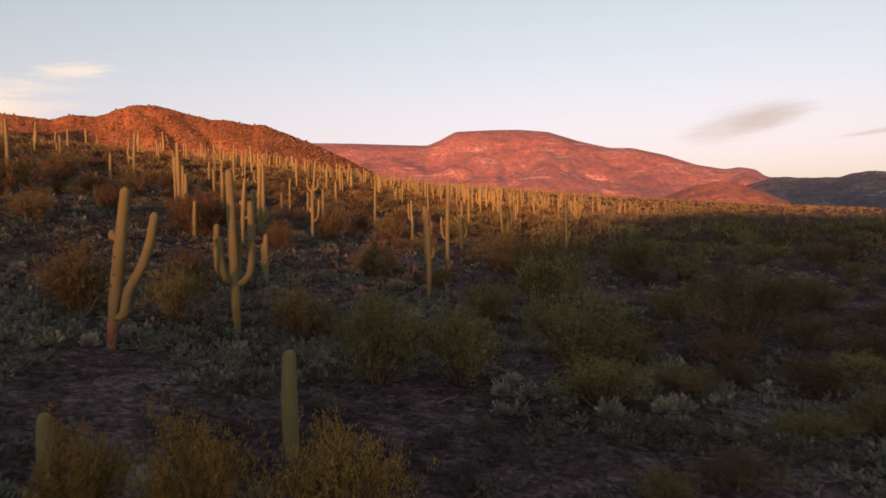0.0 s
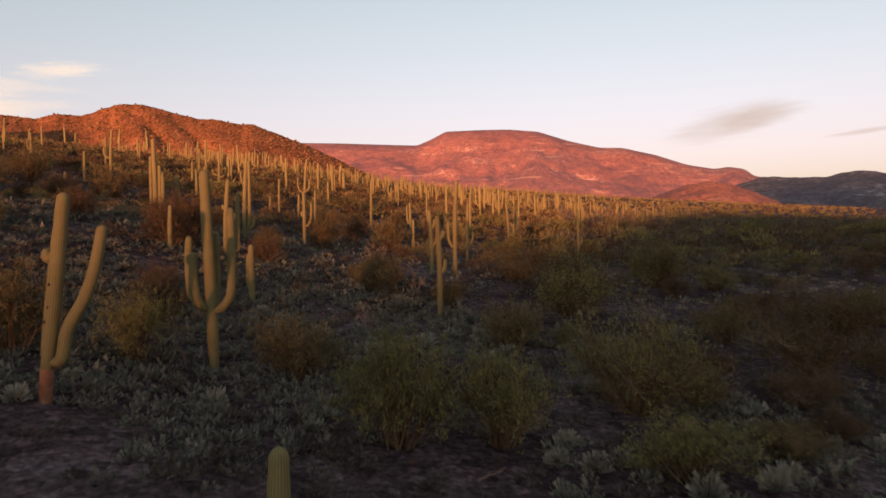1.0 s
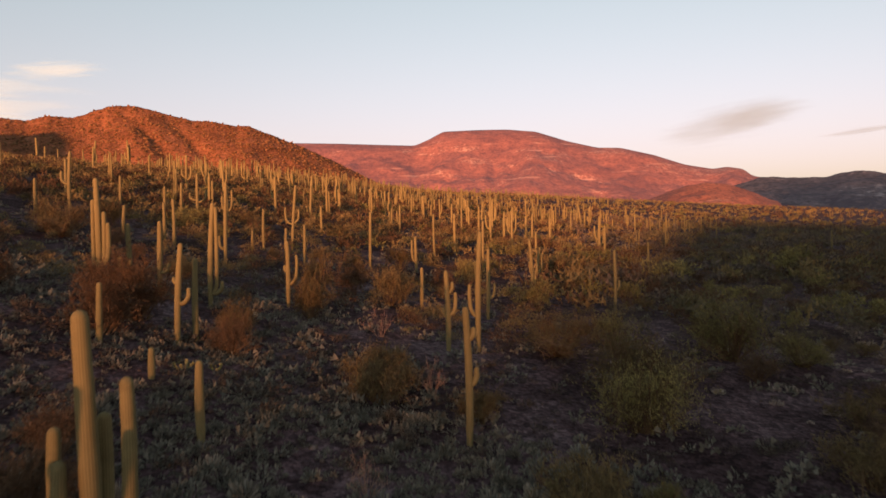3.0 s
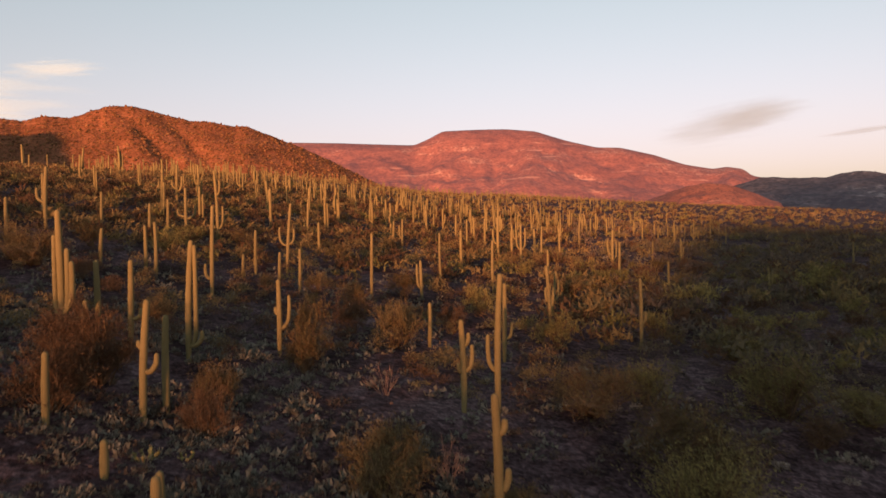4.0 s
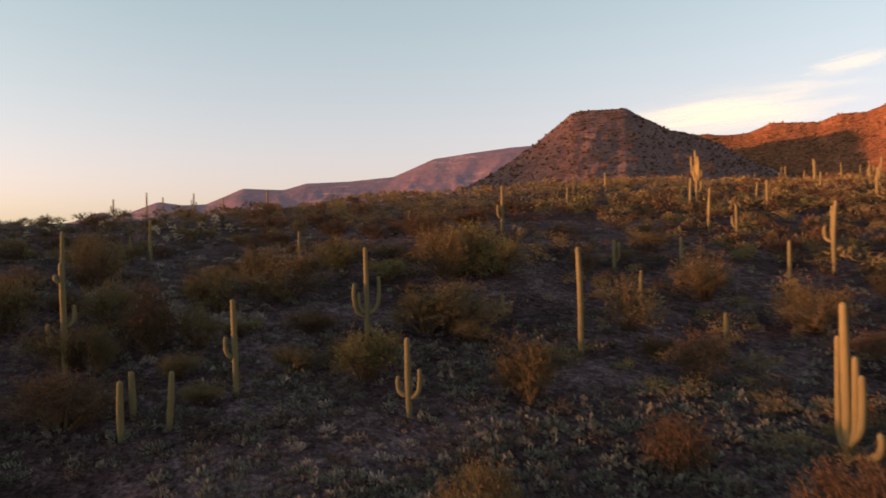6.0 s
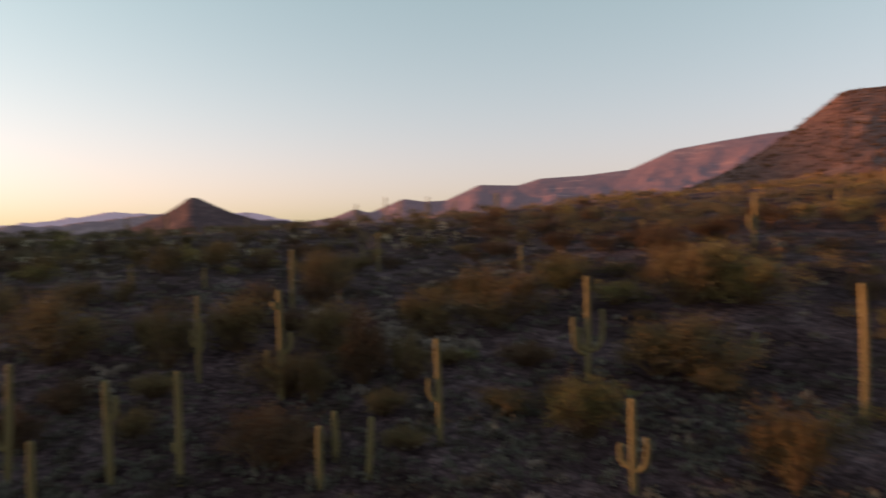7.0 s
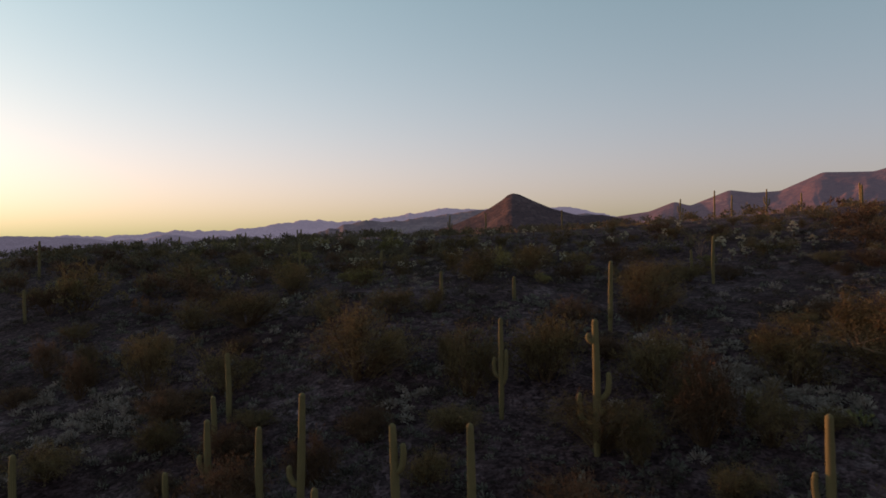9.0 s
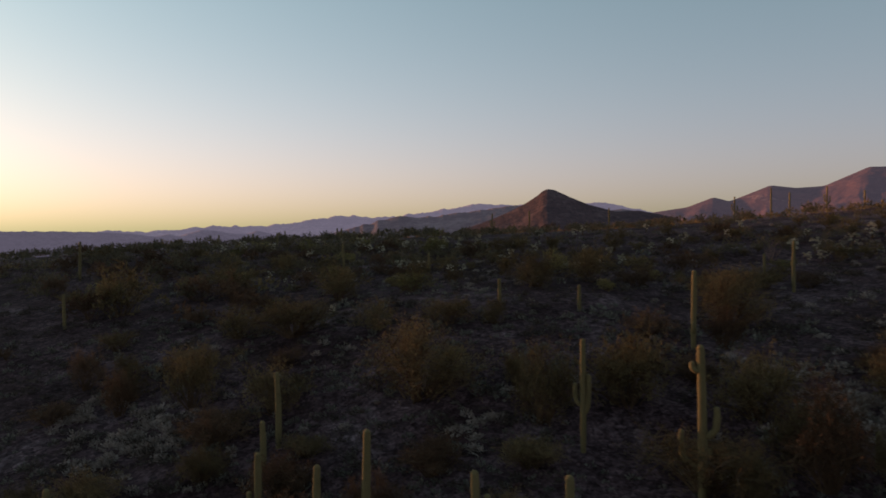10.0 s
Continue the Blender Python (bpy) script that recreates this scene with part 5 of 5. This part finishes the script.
def sprigs(seed, n, wide=0.055):
    """A rounded bursage plant of radius 1: many thin sprigs that fan up and out from the root, with leafy tips."""
    g = np.random.default_rng(seed)
    v = []
    for k in range(n):
        az, up = g.uniform(0, 6.283), g.uniform(0.12, 1.0)
        flat_ = math.sqrt(1 - up * up * 0.85)
        tip = np.array((math.cos(az) * flat_, math.sin(az) * flat_, up * 0.95)) * g.uniform(0.72, 1.08)
        root = tip * (0.15, 0.15, 0.0) + g.normal(0, 0.05, 3) * (1, 1, 0)
        low = root + (tip - root) * g.uniform(0.35, 0.6)
        s = np.cross(tip - low, g.normal(0, 1, 3))
        s = s / (np.linalg.norm(s) + 1e-9) * wide * g.uniform(0.8, 1.7)
        v += [low - s * 0.4, tip + s, tip - s + (0, 0, 0.05)] if k % 2 else [low - s, low + s, tip]
    return np.array(v), np.arange(3 * n).reshape(-1, 3)


def free(x, y, gap):
    return all((x - a) ** 2 + (y - b) ** 2 > (gap * c) ** 2 for a, b, c in SHRUBS)


def low_plants():
    g = np.random.default_rng(77)
    rich = [mesh("bursage", *sprigs(k, 260, 0.042), SAGE) for k in range(5)]
    thin = [sprigs(40 + k, 17, 0.14) for k in range(5)]
    small = [sprigs(80 + k, 36, 0.084) for k in range(8)]
    lot, made, single = [], 0, 0
    while made < 25500:
        close = made < 15500
        if close:
            cx, cy, reach = ((-6, 22, 26), (-26, 42, 26), (-48, 36, 24), (-60, 14, 22))[made % 4]
            rr = 1.5 + reach * math.sqrt(g.random())
        else:
            cx, cy = (-4, 10) if g.random() < 0.45 else (-25, 36)
            rr = 20 + 140 * g.random() ** 1.1
        th = g.uniform(-math.pi, math.pi) if close else g.uniform(-1.0, 2.75)
        x, y = cx - rr * math.sin(th), cy + rr * math.cos(th)
        if value_noise(np.array(x / 6.0), np.array(y / 6.0), 4) < 0.18 + (0.36 if x > -4 and y < 38 else 0.2 if x > 4 else 0.14 if y < 27 and x > -22 else 0) or math.hypot(x, y) < 3:
            continue
        if x < -34 and g.random() < (0.6 if x > -46 else 0.82):
            made += 1
            continue
        s = (0.20 + 0.30 * g.random() ** 1.7) * (1.0 if close else 1.45)
        z, turn = float(land(x, y)), g.uniform(0, 6.28)
        if close and made % 12 == 0 and single < 290 and math.hypot(x + 20, y - 30) < 30:
            ob = new("bursage")
            part("foliage", rich[int(g.integers(5))], ob)
            s *= 1.35
            ob.matrix_basis = Matrix.Translation((x, y, z - 0.03)) @ pose(0, 0, 0, 0, 0, math.degrees(turn)) @ Matrix.Diagonal((s, s, s * g.uniform(1.0, 1.4), 1))
            tagged(ob, "low rounded grey-green bursage mound on gravel", "bush", "bursage mounds")
            single += 1
        else:
            v, f = (small[int(g.integers(8))] if close else thin[int(g.integers(5))])
            lot.append((placed(v, x, y, z - 0.03, s, s * g.uniform(0.9, 1.3), turn), f))
        made += 1
    merged("bursage_cover", lot, SAGE, "grey-green bursage mounds scattered over the gravel", "bush")
    wispy = [sprigs(60 + k, 90, 0.05) for k in range(5)]
    domed = [tuft(160 + k, 110, 0.2, 0.7) for k in range(5)]
    brush, made = [], 0
    while made < 2100:
        rr, th = 5 + 85 * g.random() ** 0.9, g.uniform(-1.0, 2.75)
        cx, cy = ((-4, 10), (-25, 36), (-38, 24))[int(g.integers(3))]
        x, y = cx - rr * math.sin(th), cy + rr * math.cos(th)
        if value_noise(np.array(x / 9.0), np.array(y / 9.0), 6) < 0.42 or math.hypot(x, y) < 3 or not free(x, y, 0.8):
            continue
        s = g.uniform(0.35, 0.85)
        v, f = FAR_BUSH[int(g.integers(6))]
        brush.append((placed(v, x, y, float(land(x, y)) - 0.04, s, s * g.uniform(0.6, 0.95), g.uniform(0, 6.28)), f))
        made += 1
    made = 0
    while made < 1500:
        x, y = g.uniform(-125, -38), g.uniform(-50, 85)
        if value_noise(np.array(x / 8.0), np.array(y / 8.0), 17) < 0.34 or not free(x, y, 0.8):
            continue
        s = g.uniform(0.35, 0.9)
        v, f = FAR_BUSH[int(g.integers(6))]
        brush.append((placed(v, x, y, float(land(x, y)) - 0.04, s, s * g.uniform(0.55, 0.9), g.uniform(0, 6.28)), f))
        made += 1
    made = 0
    while made < 330:
        x, y = g.uniform(-5, 34), g.uniform(11, 50)
        if value_noise(np.array(x / 5.0), np.array(y / 5.0), 29) < 0.42 or not free(x, y, 0.8):
            continue
        s = g.uniform(0.3, 0.85)
        v, f = NEAR_BUSH[int(g.integers(6))]
        brush.append((placed(v, x, y, float(land(x, y)) - 0.04, s, s * g.uniform(0.6, 0.9), g.uniform(0, 6.28)), f))
        made += 1
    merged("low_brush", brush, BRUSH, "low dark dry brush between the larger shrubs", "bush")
    pale = []
    for cx, cy, spread, count in ((-55.0, 9.5, 2.0, 60), (-57.6, 4.0, 1.2, 18), (-60.2, 44.8, 1.6, 22), (-57.2, 46.6, 1.3, 17), (-55.2, 48.0, 0.9, 12), (-55.9, 27.9, 1.2, 10), (-73.5, 53, 3.0, 24), (-55, 12, 6.0, 60), (-34, 46.5, 4.0, 60), (-61, 47, 4.5, 60), (-58, 43, 3, 30), (20, 62, 8, 45), (33, 70, 7, 60), (-95, 25, 16, 120), (-100, 62, 14, 110), (-74, 66, 10, 60)):
        for _ in range(count):
            x, y = cx + g.normal(0, spread), cy + g.normal(0, spread * 0.7)
            s = g.uniform(0.28, 0.72) if spread < 3.1 else g.uniform(0.2, 0.5)
            v, f = (domed if spread < 3.1 and _ % 4 else wispy)[int(g.integers(5))]
            pale.append((placed(v, x, y, float(land(x, y)) - 0.03, s, s, g.uniform(0, 6.28)), f))
    merged("pale_brush", pale, PALE, "bleached pale dry brush in loose patches", "bush")


low_plants()


def stones():
    g = np.random.default_rng(31)
    bm = bmesh.new()
    bmesh.ops.create_icosphere(bm, subdivisions=1, radius=1)
    bm.verts.ensure_lookup_table()
    base_v = np.array([v.co for v in bm.verts])
    base_f = np.array([[v.index for v in f.verts] for f in bm.faces])
    bm.free()
    shapes = [base_v * g.uniform(0.7, 1.25, (len(base_v), 1)) * (1, 0.8, 0.6) for _ in range(6)]
    lot = []
    for _ in range(2600):
        rr, th = 3 + 95 * g.random() ** 1.1, g.uniform(-1.1, 2.8)
        cx, cy = (-3, 8) if g.random() < 0.4 else (-25, 36)
        x, y = cx - rr * math.sin(th), cy + rr * math.cos(th)
        s = 0.03 + 0.10 * g.random() ** 4 + (0.22 * g.random() ** 6)
        lot.append((placed(shapes[int(g.integers(6))], x, y, float(land(x, y)) + s * 0.15, s, s, g.uniform(0, 6.28)), base_f))
    merged("loose_stones", lot, STONE, "loose brown and grey stones strewn over the soil", "stones")


stones()


# ---- prickly pears, chollas, fallen wood ----
rp = random.Random(5)


def prickly_pear(x, y, s):
    """A clump of upright pads growing out of one another."""
    root = new("prickly_pear")

    def pad(base, way, size, left):
        bm = bmesh.new()
        bmesh.ops.create_uvsphere(bm, u_segments=10, v_segments=6, radius=1)
        for v in bm.verts:
            v.co = Vector((v.co.x * size * (0.62 + 0.1 * v.co.z), v.co.y * size * 0.13, (v.co.z + 0.95) * size * 0.72))
        turn = Vector((0, 0, 1)).rotation_difference(way).to_matrix().to_4x4()
        bmesh.ops.transform(bm, matrix=Matrix.Translation(base) @ turn @ pose(0, 0, 0, 0, 0, rp.uniform(0, 180)), verts=bm.verts)
        me = bpy.data.meshes.new("pad")
        bm.to_mesh(me)
        bm.free()
        me.materials.append(PEAR)
        me.polygons.foreach_set("use_smooth", np.full(len(me.polygons), True))
        part("pad", me, root)
        if left:
            for _ in range(rp.randint(1, 2)):
                pad(base + way * size * 1.25, (way + Vector((rp.uniform(-0.8, 0.8), rp.uniform(-0.8, 0.8), 0.15))).normalized(), size * rp.uniform(0.7, 0.9), left - 1)

    for k in range(5):
        a = k * 1.26 + rp.uniform(-0.4, 0.4)
        pad(Vector((math.cos(a) * 0.22 * s, math.sin(a) * 0.22 * s, -0.03)), Vector((math.cos(a) * 0.7, math.sin(a) * 0.7, 1)).normalized(), 0.2 * s, 2)
    root.location = (x, y, float(land(x, y)))
    return tagged(root, "clump of pale green prickly pear pads on gravel", "cactus", "prickly pears")


prickly_pear(-14.6, 26.0, 0.90)
prickly_pear(-13.9, 50.3, 0.80)
prickly_pear(-12.6, 50.9, 0.60)
prickly_pear(-53.3, 48.7, 0.80)
prickly_pear(-53.7, 48.7, 0.90)
prickly_pear(-45.0, 55.0, 0.70)
prickly_pear(-1.7, 38.8, 0.90)
prickly_pear(2.0, 44.2, 0.70)


def cholla_shape(seed):
    """A short dark stem with fuzzy pale joints."""
    root = new("cholla")
    g = np.random.default_rng(seed)
    V, F, R = tube([(0, 0, -0.1), (0.02, 0, 0.3), (0.0, 0.03, 0.65)], [0.07, 0.06, 0.05], 6, 1)
    part("stem", mesh("stem", [tuple(v) for v in V], F, TWIG, True), root)
    fuzz = []
    for k in range(11):
        a, up = g.uniform(0, 6.28), g.uniform(0.4, 1.15)
        d = np.array((math.cos(a), math.sin(a), 0)) * g.uniform(0.12, 0.42)
        v, f = tuft(seed * 50 + k, 26, 0.55, 1.0)
        fuzz.append((v * g.uniform(0.11, 0.19) + d + (0, 0, up), f))
    vs, fs, n = [], [], 0
    for v, f in fuzz:
        vs.append(v)
        fs.append(f + n)
        n += len(v)
    part("spiny_crown", mesh("spiny_crown", np.concatenate(vs), np.concatenate(fs), SPINES), root)
    return tagged(root, "fuzzy pale cholla cactus on a short dark stem", "cactus", "chollas on the plateau")


CHOLLA = [cholla_shape(k) for k in range(3)]
for i_, ob_ in enumerate(CHOLLA):
    ob_.location = (-93 - 3 * i_, 30 + 2 * i_, float(land(-93 - 3 * i_, 30 + 2 * i_)))


def cholla(x, y, s):
    m = Matrix.Translation((x, y, float(land(x, y)))) @ pose(0, 0, 0, 0, 0, rp.uniform(0, 360))
    ob = copy_thing(CHOLLA[rp.randrange(3)], m)
    ob.scale = (s, s, s)


cholla(-113.8, 13.0, 1.00)
cholla(-114.3, 15.1, 0.90)
cholla(-112.6, 11.1, 0.90)
cholla(-115.0, 16.8, 0.80)
cholla(-97.7, 52.8, 1.00)
cholla(-97.8, 54.9, 0.90)
cholla(-97.5, 51.4, 1.00)
cholla(-86.6, 60.7, 0.90)
cholla(-74.3, 72.5, 0.90)
cholla(-118.7, -3.2, 1.10)
cholla(-116.9, 1.1, 1.00)
cholla(-114.6, 5.3, 1.00)
cholla(-115.3, -4.4, 0.90)
cholla(-117.5, 14.5, 0.80)
cholla(-100.5, 52.8, 0.90)
cholla(-100.1, 55.0, 0.90)
cholla(-98.6, 53.5, 0.80)
cholla(-103.5, 51.6, 0.80)
cholla(-96.7, 57.4, 0.80)
cholla(-110.6, -6.5, 0.90)
cholla(-114.6, 10.3, 0.80)
cholla(-115.9, 19.7, 0.80)
cholla(-72.3, 13.2, 0.70)
cholla(-88.4, 0.9, 0.60)
cholla(-115.8, -24.8, 1.10)
cholla(-114.0, -22.3, 1.25)
cholla(-117.7, -21.2, 1.40)
cholla(-114.4, -14.6, 1.18)
cholla(-120.6, -10.4, 1.33)
cholla(-119.6, -8.6, 1.10)
cholla(-122.0, -6.8, 1.25)
cholla(-120.5, -3.4, 1.40)
cholla(-111.2, 1.2, 1.18)
cholla(-112.8, 5.9, 1.33)
cholla(-120.1, 4.8, 1.10)
cholla(-119.7, 8.0, 1.25)
cholla(-119.6, 9.8, 1.40)
cholla(-120.6, 11.6, 1.18)
cholla(-118.8, 14.6, 1.33)
cholla(-110.2, 3.4, 1.10)
cholla(-95.9, 10.6, 1.25)
cholla(-128.2, 21.9, 1.40)
cholla(-128.7, 27.1, 1.18)
cholla(-135.6, 27.8, 1.33)
cholla(-132.8, 37.3, 1.10)
cholla(-122.0, 48.8, 1.25)
cholla(-101.3, 51.0, 1.40)
cholla(-102.5, 53.2, 1.18)
cholla(-102.0, 56.6, 1.33)
cholla(-111.5, 59.3, 1.10)
cholla(-97.6, 59.2, 1.25)
cholla(-106.7, 59.7, 1.40)

for _ in range(24):
    way_, far_ = radians(rp.uniform(78, 120)), rp.uniform(74, 100)
    cholla(-20 - far_ * math.sin(way_), 38 + far_ * math.cos(way_), rp.uniform(0.8, 1.25))


def fallen_branch(x, y, s, turn):
    """A bleached, forked dead branch lying on the ground."""
    root = new("fallen_branch")
    z = [float(land(x, y))]
    lines = [[(-0.8, 0, 0.05), (-0.2, 0.08, 0.2), (0.35, 0.0, 0.32), (0.9, 0.16, 0.5)], [(-0.2, 0.08, 0.2), (0.15, 0.35, 0.3), (0.6, 0.6, 0.25)], [(0.35, 0, 0.32), (0.6, -0.25, 0.5), (0.75, -0.45, 0.8)]]
    for k, line in enumerate(lines):
        pts = curve([Vector(p) * s for p in line], 4)
        V, F, R = tube(pts, [s * (0.05 if k == 0 else 0.03) * (1 - 0.75 * i / len(pts)) for i in range(len(pts))], 6, 1)
        part("limb", mesh("limb", [tuple(v) for v in V], F, DEADWOOD, True), root)
    root.matrix_basis = Matrix.Translation((x, y, z[0])) @ pose(0, 0, 0, 0, 0, turn)
    return tagged(root, "bleached forked dead branch lying on the soil", "branch", "fallen branches")


fallen_branch(0.1, 24.7, 0.45, 20)
fallen_branch(-4.1, 51.6, 0.50, 100)
fallen_branch(1.4, 44.0, 0.55, 200)
fallen_branch(-4.5, 38.6, 0.80, 300)
fallen_branch(-16.3, 49.4, 0.80, 80)
fallen_branch(-46.8, 24.9, 0.90, 40)


# ---- clouds ----
def cloud_material(name, colour, thick, scale, seed, detail=6):
    m = bpy.data.materials.new(name)
    m.use_nodes = True
    n, l = m.node_tree.nodes, m.node_tree.links
    co = n.new("ShaderNodeTexCoord")
    ball = n.new("ShaderNodeTexGradient")
    ball.gradient_type = "SPHERICAL"
    wisp = n.new("ShaderNodeTexNoise")
    wisp.inputs["Scale"].default_value, wisp.inputs["Detail"].default_value, wisp.inputs["Roughness"].default_value = scale, detail, 0.55
    shift = n.new("ShaderNodeMapping")
    shift.inputs["Location"].default_value, shift.inputs["Scale"].default_value = (seed, seed * 2, 0), (1.0, 2.2, 1)
    l.new(co.outputs["Object"], ball.inputs["Vector"])
    l.new(co.outputs["Object"], shift.inputs["Vector"])
    l.new(shift.outputs["Vector"], wisp.inputs["Vector"])
    mul = n.new("ShaderNodeMath")
    mul.operation = "MULTIPLY_ADD"
    mul.inputs[1].default_value, mul.inputs[2].default_value = 1.7, -0.86
    l.new(wisp.outputs["Fac"], mul.inputs[0])
    add = n.new("ShaderNodeMath")
    add.operation = "ADD"
    l.new(mul.outputs[0], add.inputs[0])
    l.new(ball.outputs["Fac"], add.inputs[1])
    fade = n.new("ShaderNodeMapRange")
    fade.interpolation_type = "SMOOTHSTEP"
    fade.inputs["From Min"].default_value, fade.inputs["From Max"].default_value, fade.inputs["To Max"].default_value = 0.1, 1.0, thick
    l.new(add.outputs[0], fade.inputs["Value"])
    edge = n.new("ShaderNodeMapRange")
    edge.interpolation_type = "SMOOTHSTEP"
    edge.inputs["From Max"].default_value = 0.5
    l.new(ball.outputs["Fac"], edge.inputs["Value"])
    both_ = n.new("ShaderNodeMath")
    both_.operation = "MULTIPLY"
    l.new(fade.outputs["Result"], both_.inputs[0])
    l.new(edge.outputs["Result"], both_.inputs[1])
    b = n["Principled BSDF"]
    b.inputs["Base Color"].default_value, b.inputs["Roughness"].default_value, b.inputs["Specular IOR Level"].default_value = (*colour, 1), 1.0, 0.0
    l.new(both_.outputs[0], b.inputs["Alpha"])
    return m


def cloud(yaw, up, width, height, tilt, mat, label):
    """A thin bank of cloud far off, bulging towards the viewer; width and height in degrees."""
    D = 4300.0
    u, v = np.meshgrid(np.linspace(-1, 1, 25), np.linspace(-1, 1, 13))
    bulge = 0.35 * np.sqrt(np.clip(1 - u * u * 0.9 - v * v * 0.1, 0, 1)) * np.clip(1 - v * v, 0, 1)
    i = (np.arange(12)[:, None] * 25 + np.arange(24)).ravel()
    me = mesh("cloud", np.stack([u.ravel(), v.ravel(), bulge.ravel() * 0.2], -1), np.stack([i, i + 1, i + 26, i + 25], -1), mat, True)
    ob = new("backdrop_cloud", me)
    a, e = radians(yaw), radians(up)
    place = Vector((EYE_X - D * math.sin(a) * math.cos(e), EYE_Y + D * math.cos(a) * math.cos(e), EYE_Z + D * math.sin(e)))
    face = look(place, (EYE_X, EYE_Y, EYE_Z)) @ pose(0, 0, 0, 0, 180, 0)
    w, h = D * radians(width) / 2, D * radians(height) / 2
    ob.matrix_basis = face @ pose(0, 0, 0, 0, 0, tilt) @ Matrix.Diagonal((w, h, w * 0.2, 1))
    ob.visible_shadow = False
    return tagged(ob, label, "cloud", kind="structure")


GREY_CLOUD = cloud_material("grey_cloud", (0.115, 0.165, 0.220), 0.38, 0.7, 3.0, 2)
CREAM_CLOUD = cloud_material("cream_cloud", (0.55, 0.75, 0.8), 0.48, 1.3, 7.0)
cloud(-23.4, 7.7, 13.0, 4.0, 6, GREY_CLOUD, "long soft grey cloud bank over the mesa")
cloud(-25.6, 8.1, 9.0, 3.6, 4, GREY_CLOUD, "thick grey end of the cloud bank")
cloud(-32.5, 6.6, 8.0, 0.7, 3, GREY_CLOUD, "thin grey streak of cloud low over the hills")
cloud(35.6, 9.4, 25.0, 4.6, 3, CREAM_CLOUD, "cream evening cloud glowing over the peak")
cloud(27.6, 11.9, 8.0, 2.0, 8, cloud_material("thin_cream_cloud", (0.5, 0.7, 0.78), 0.28, 1.6, 4.0), "small cream wisp of evening cloud")
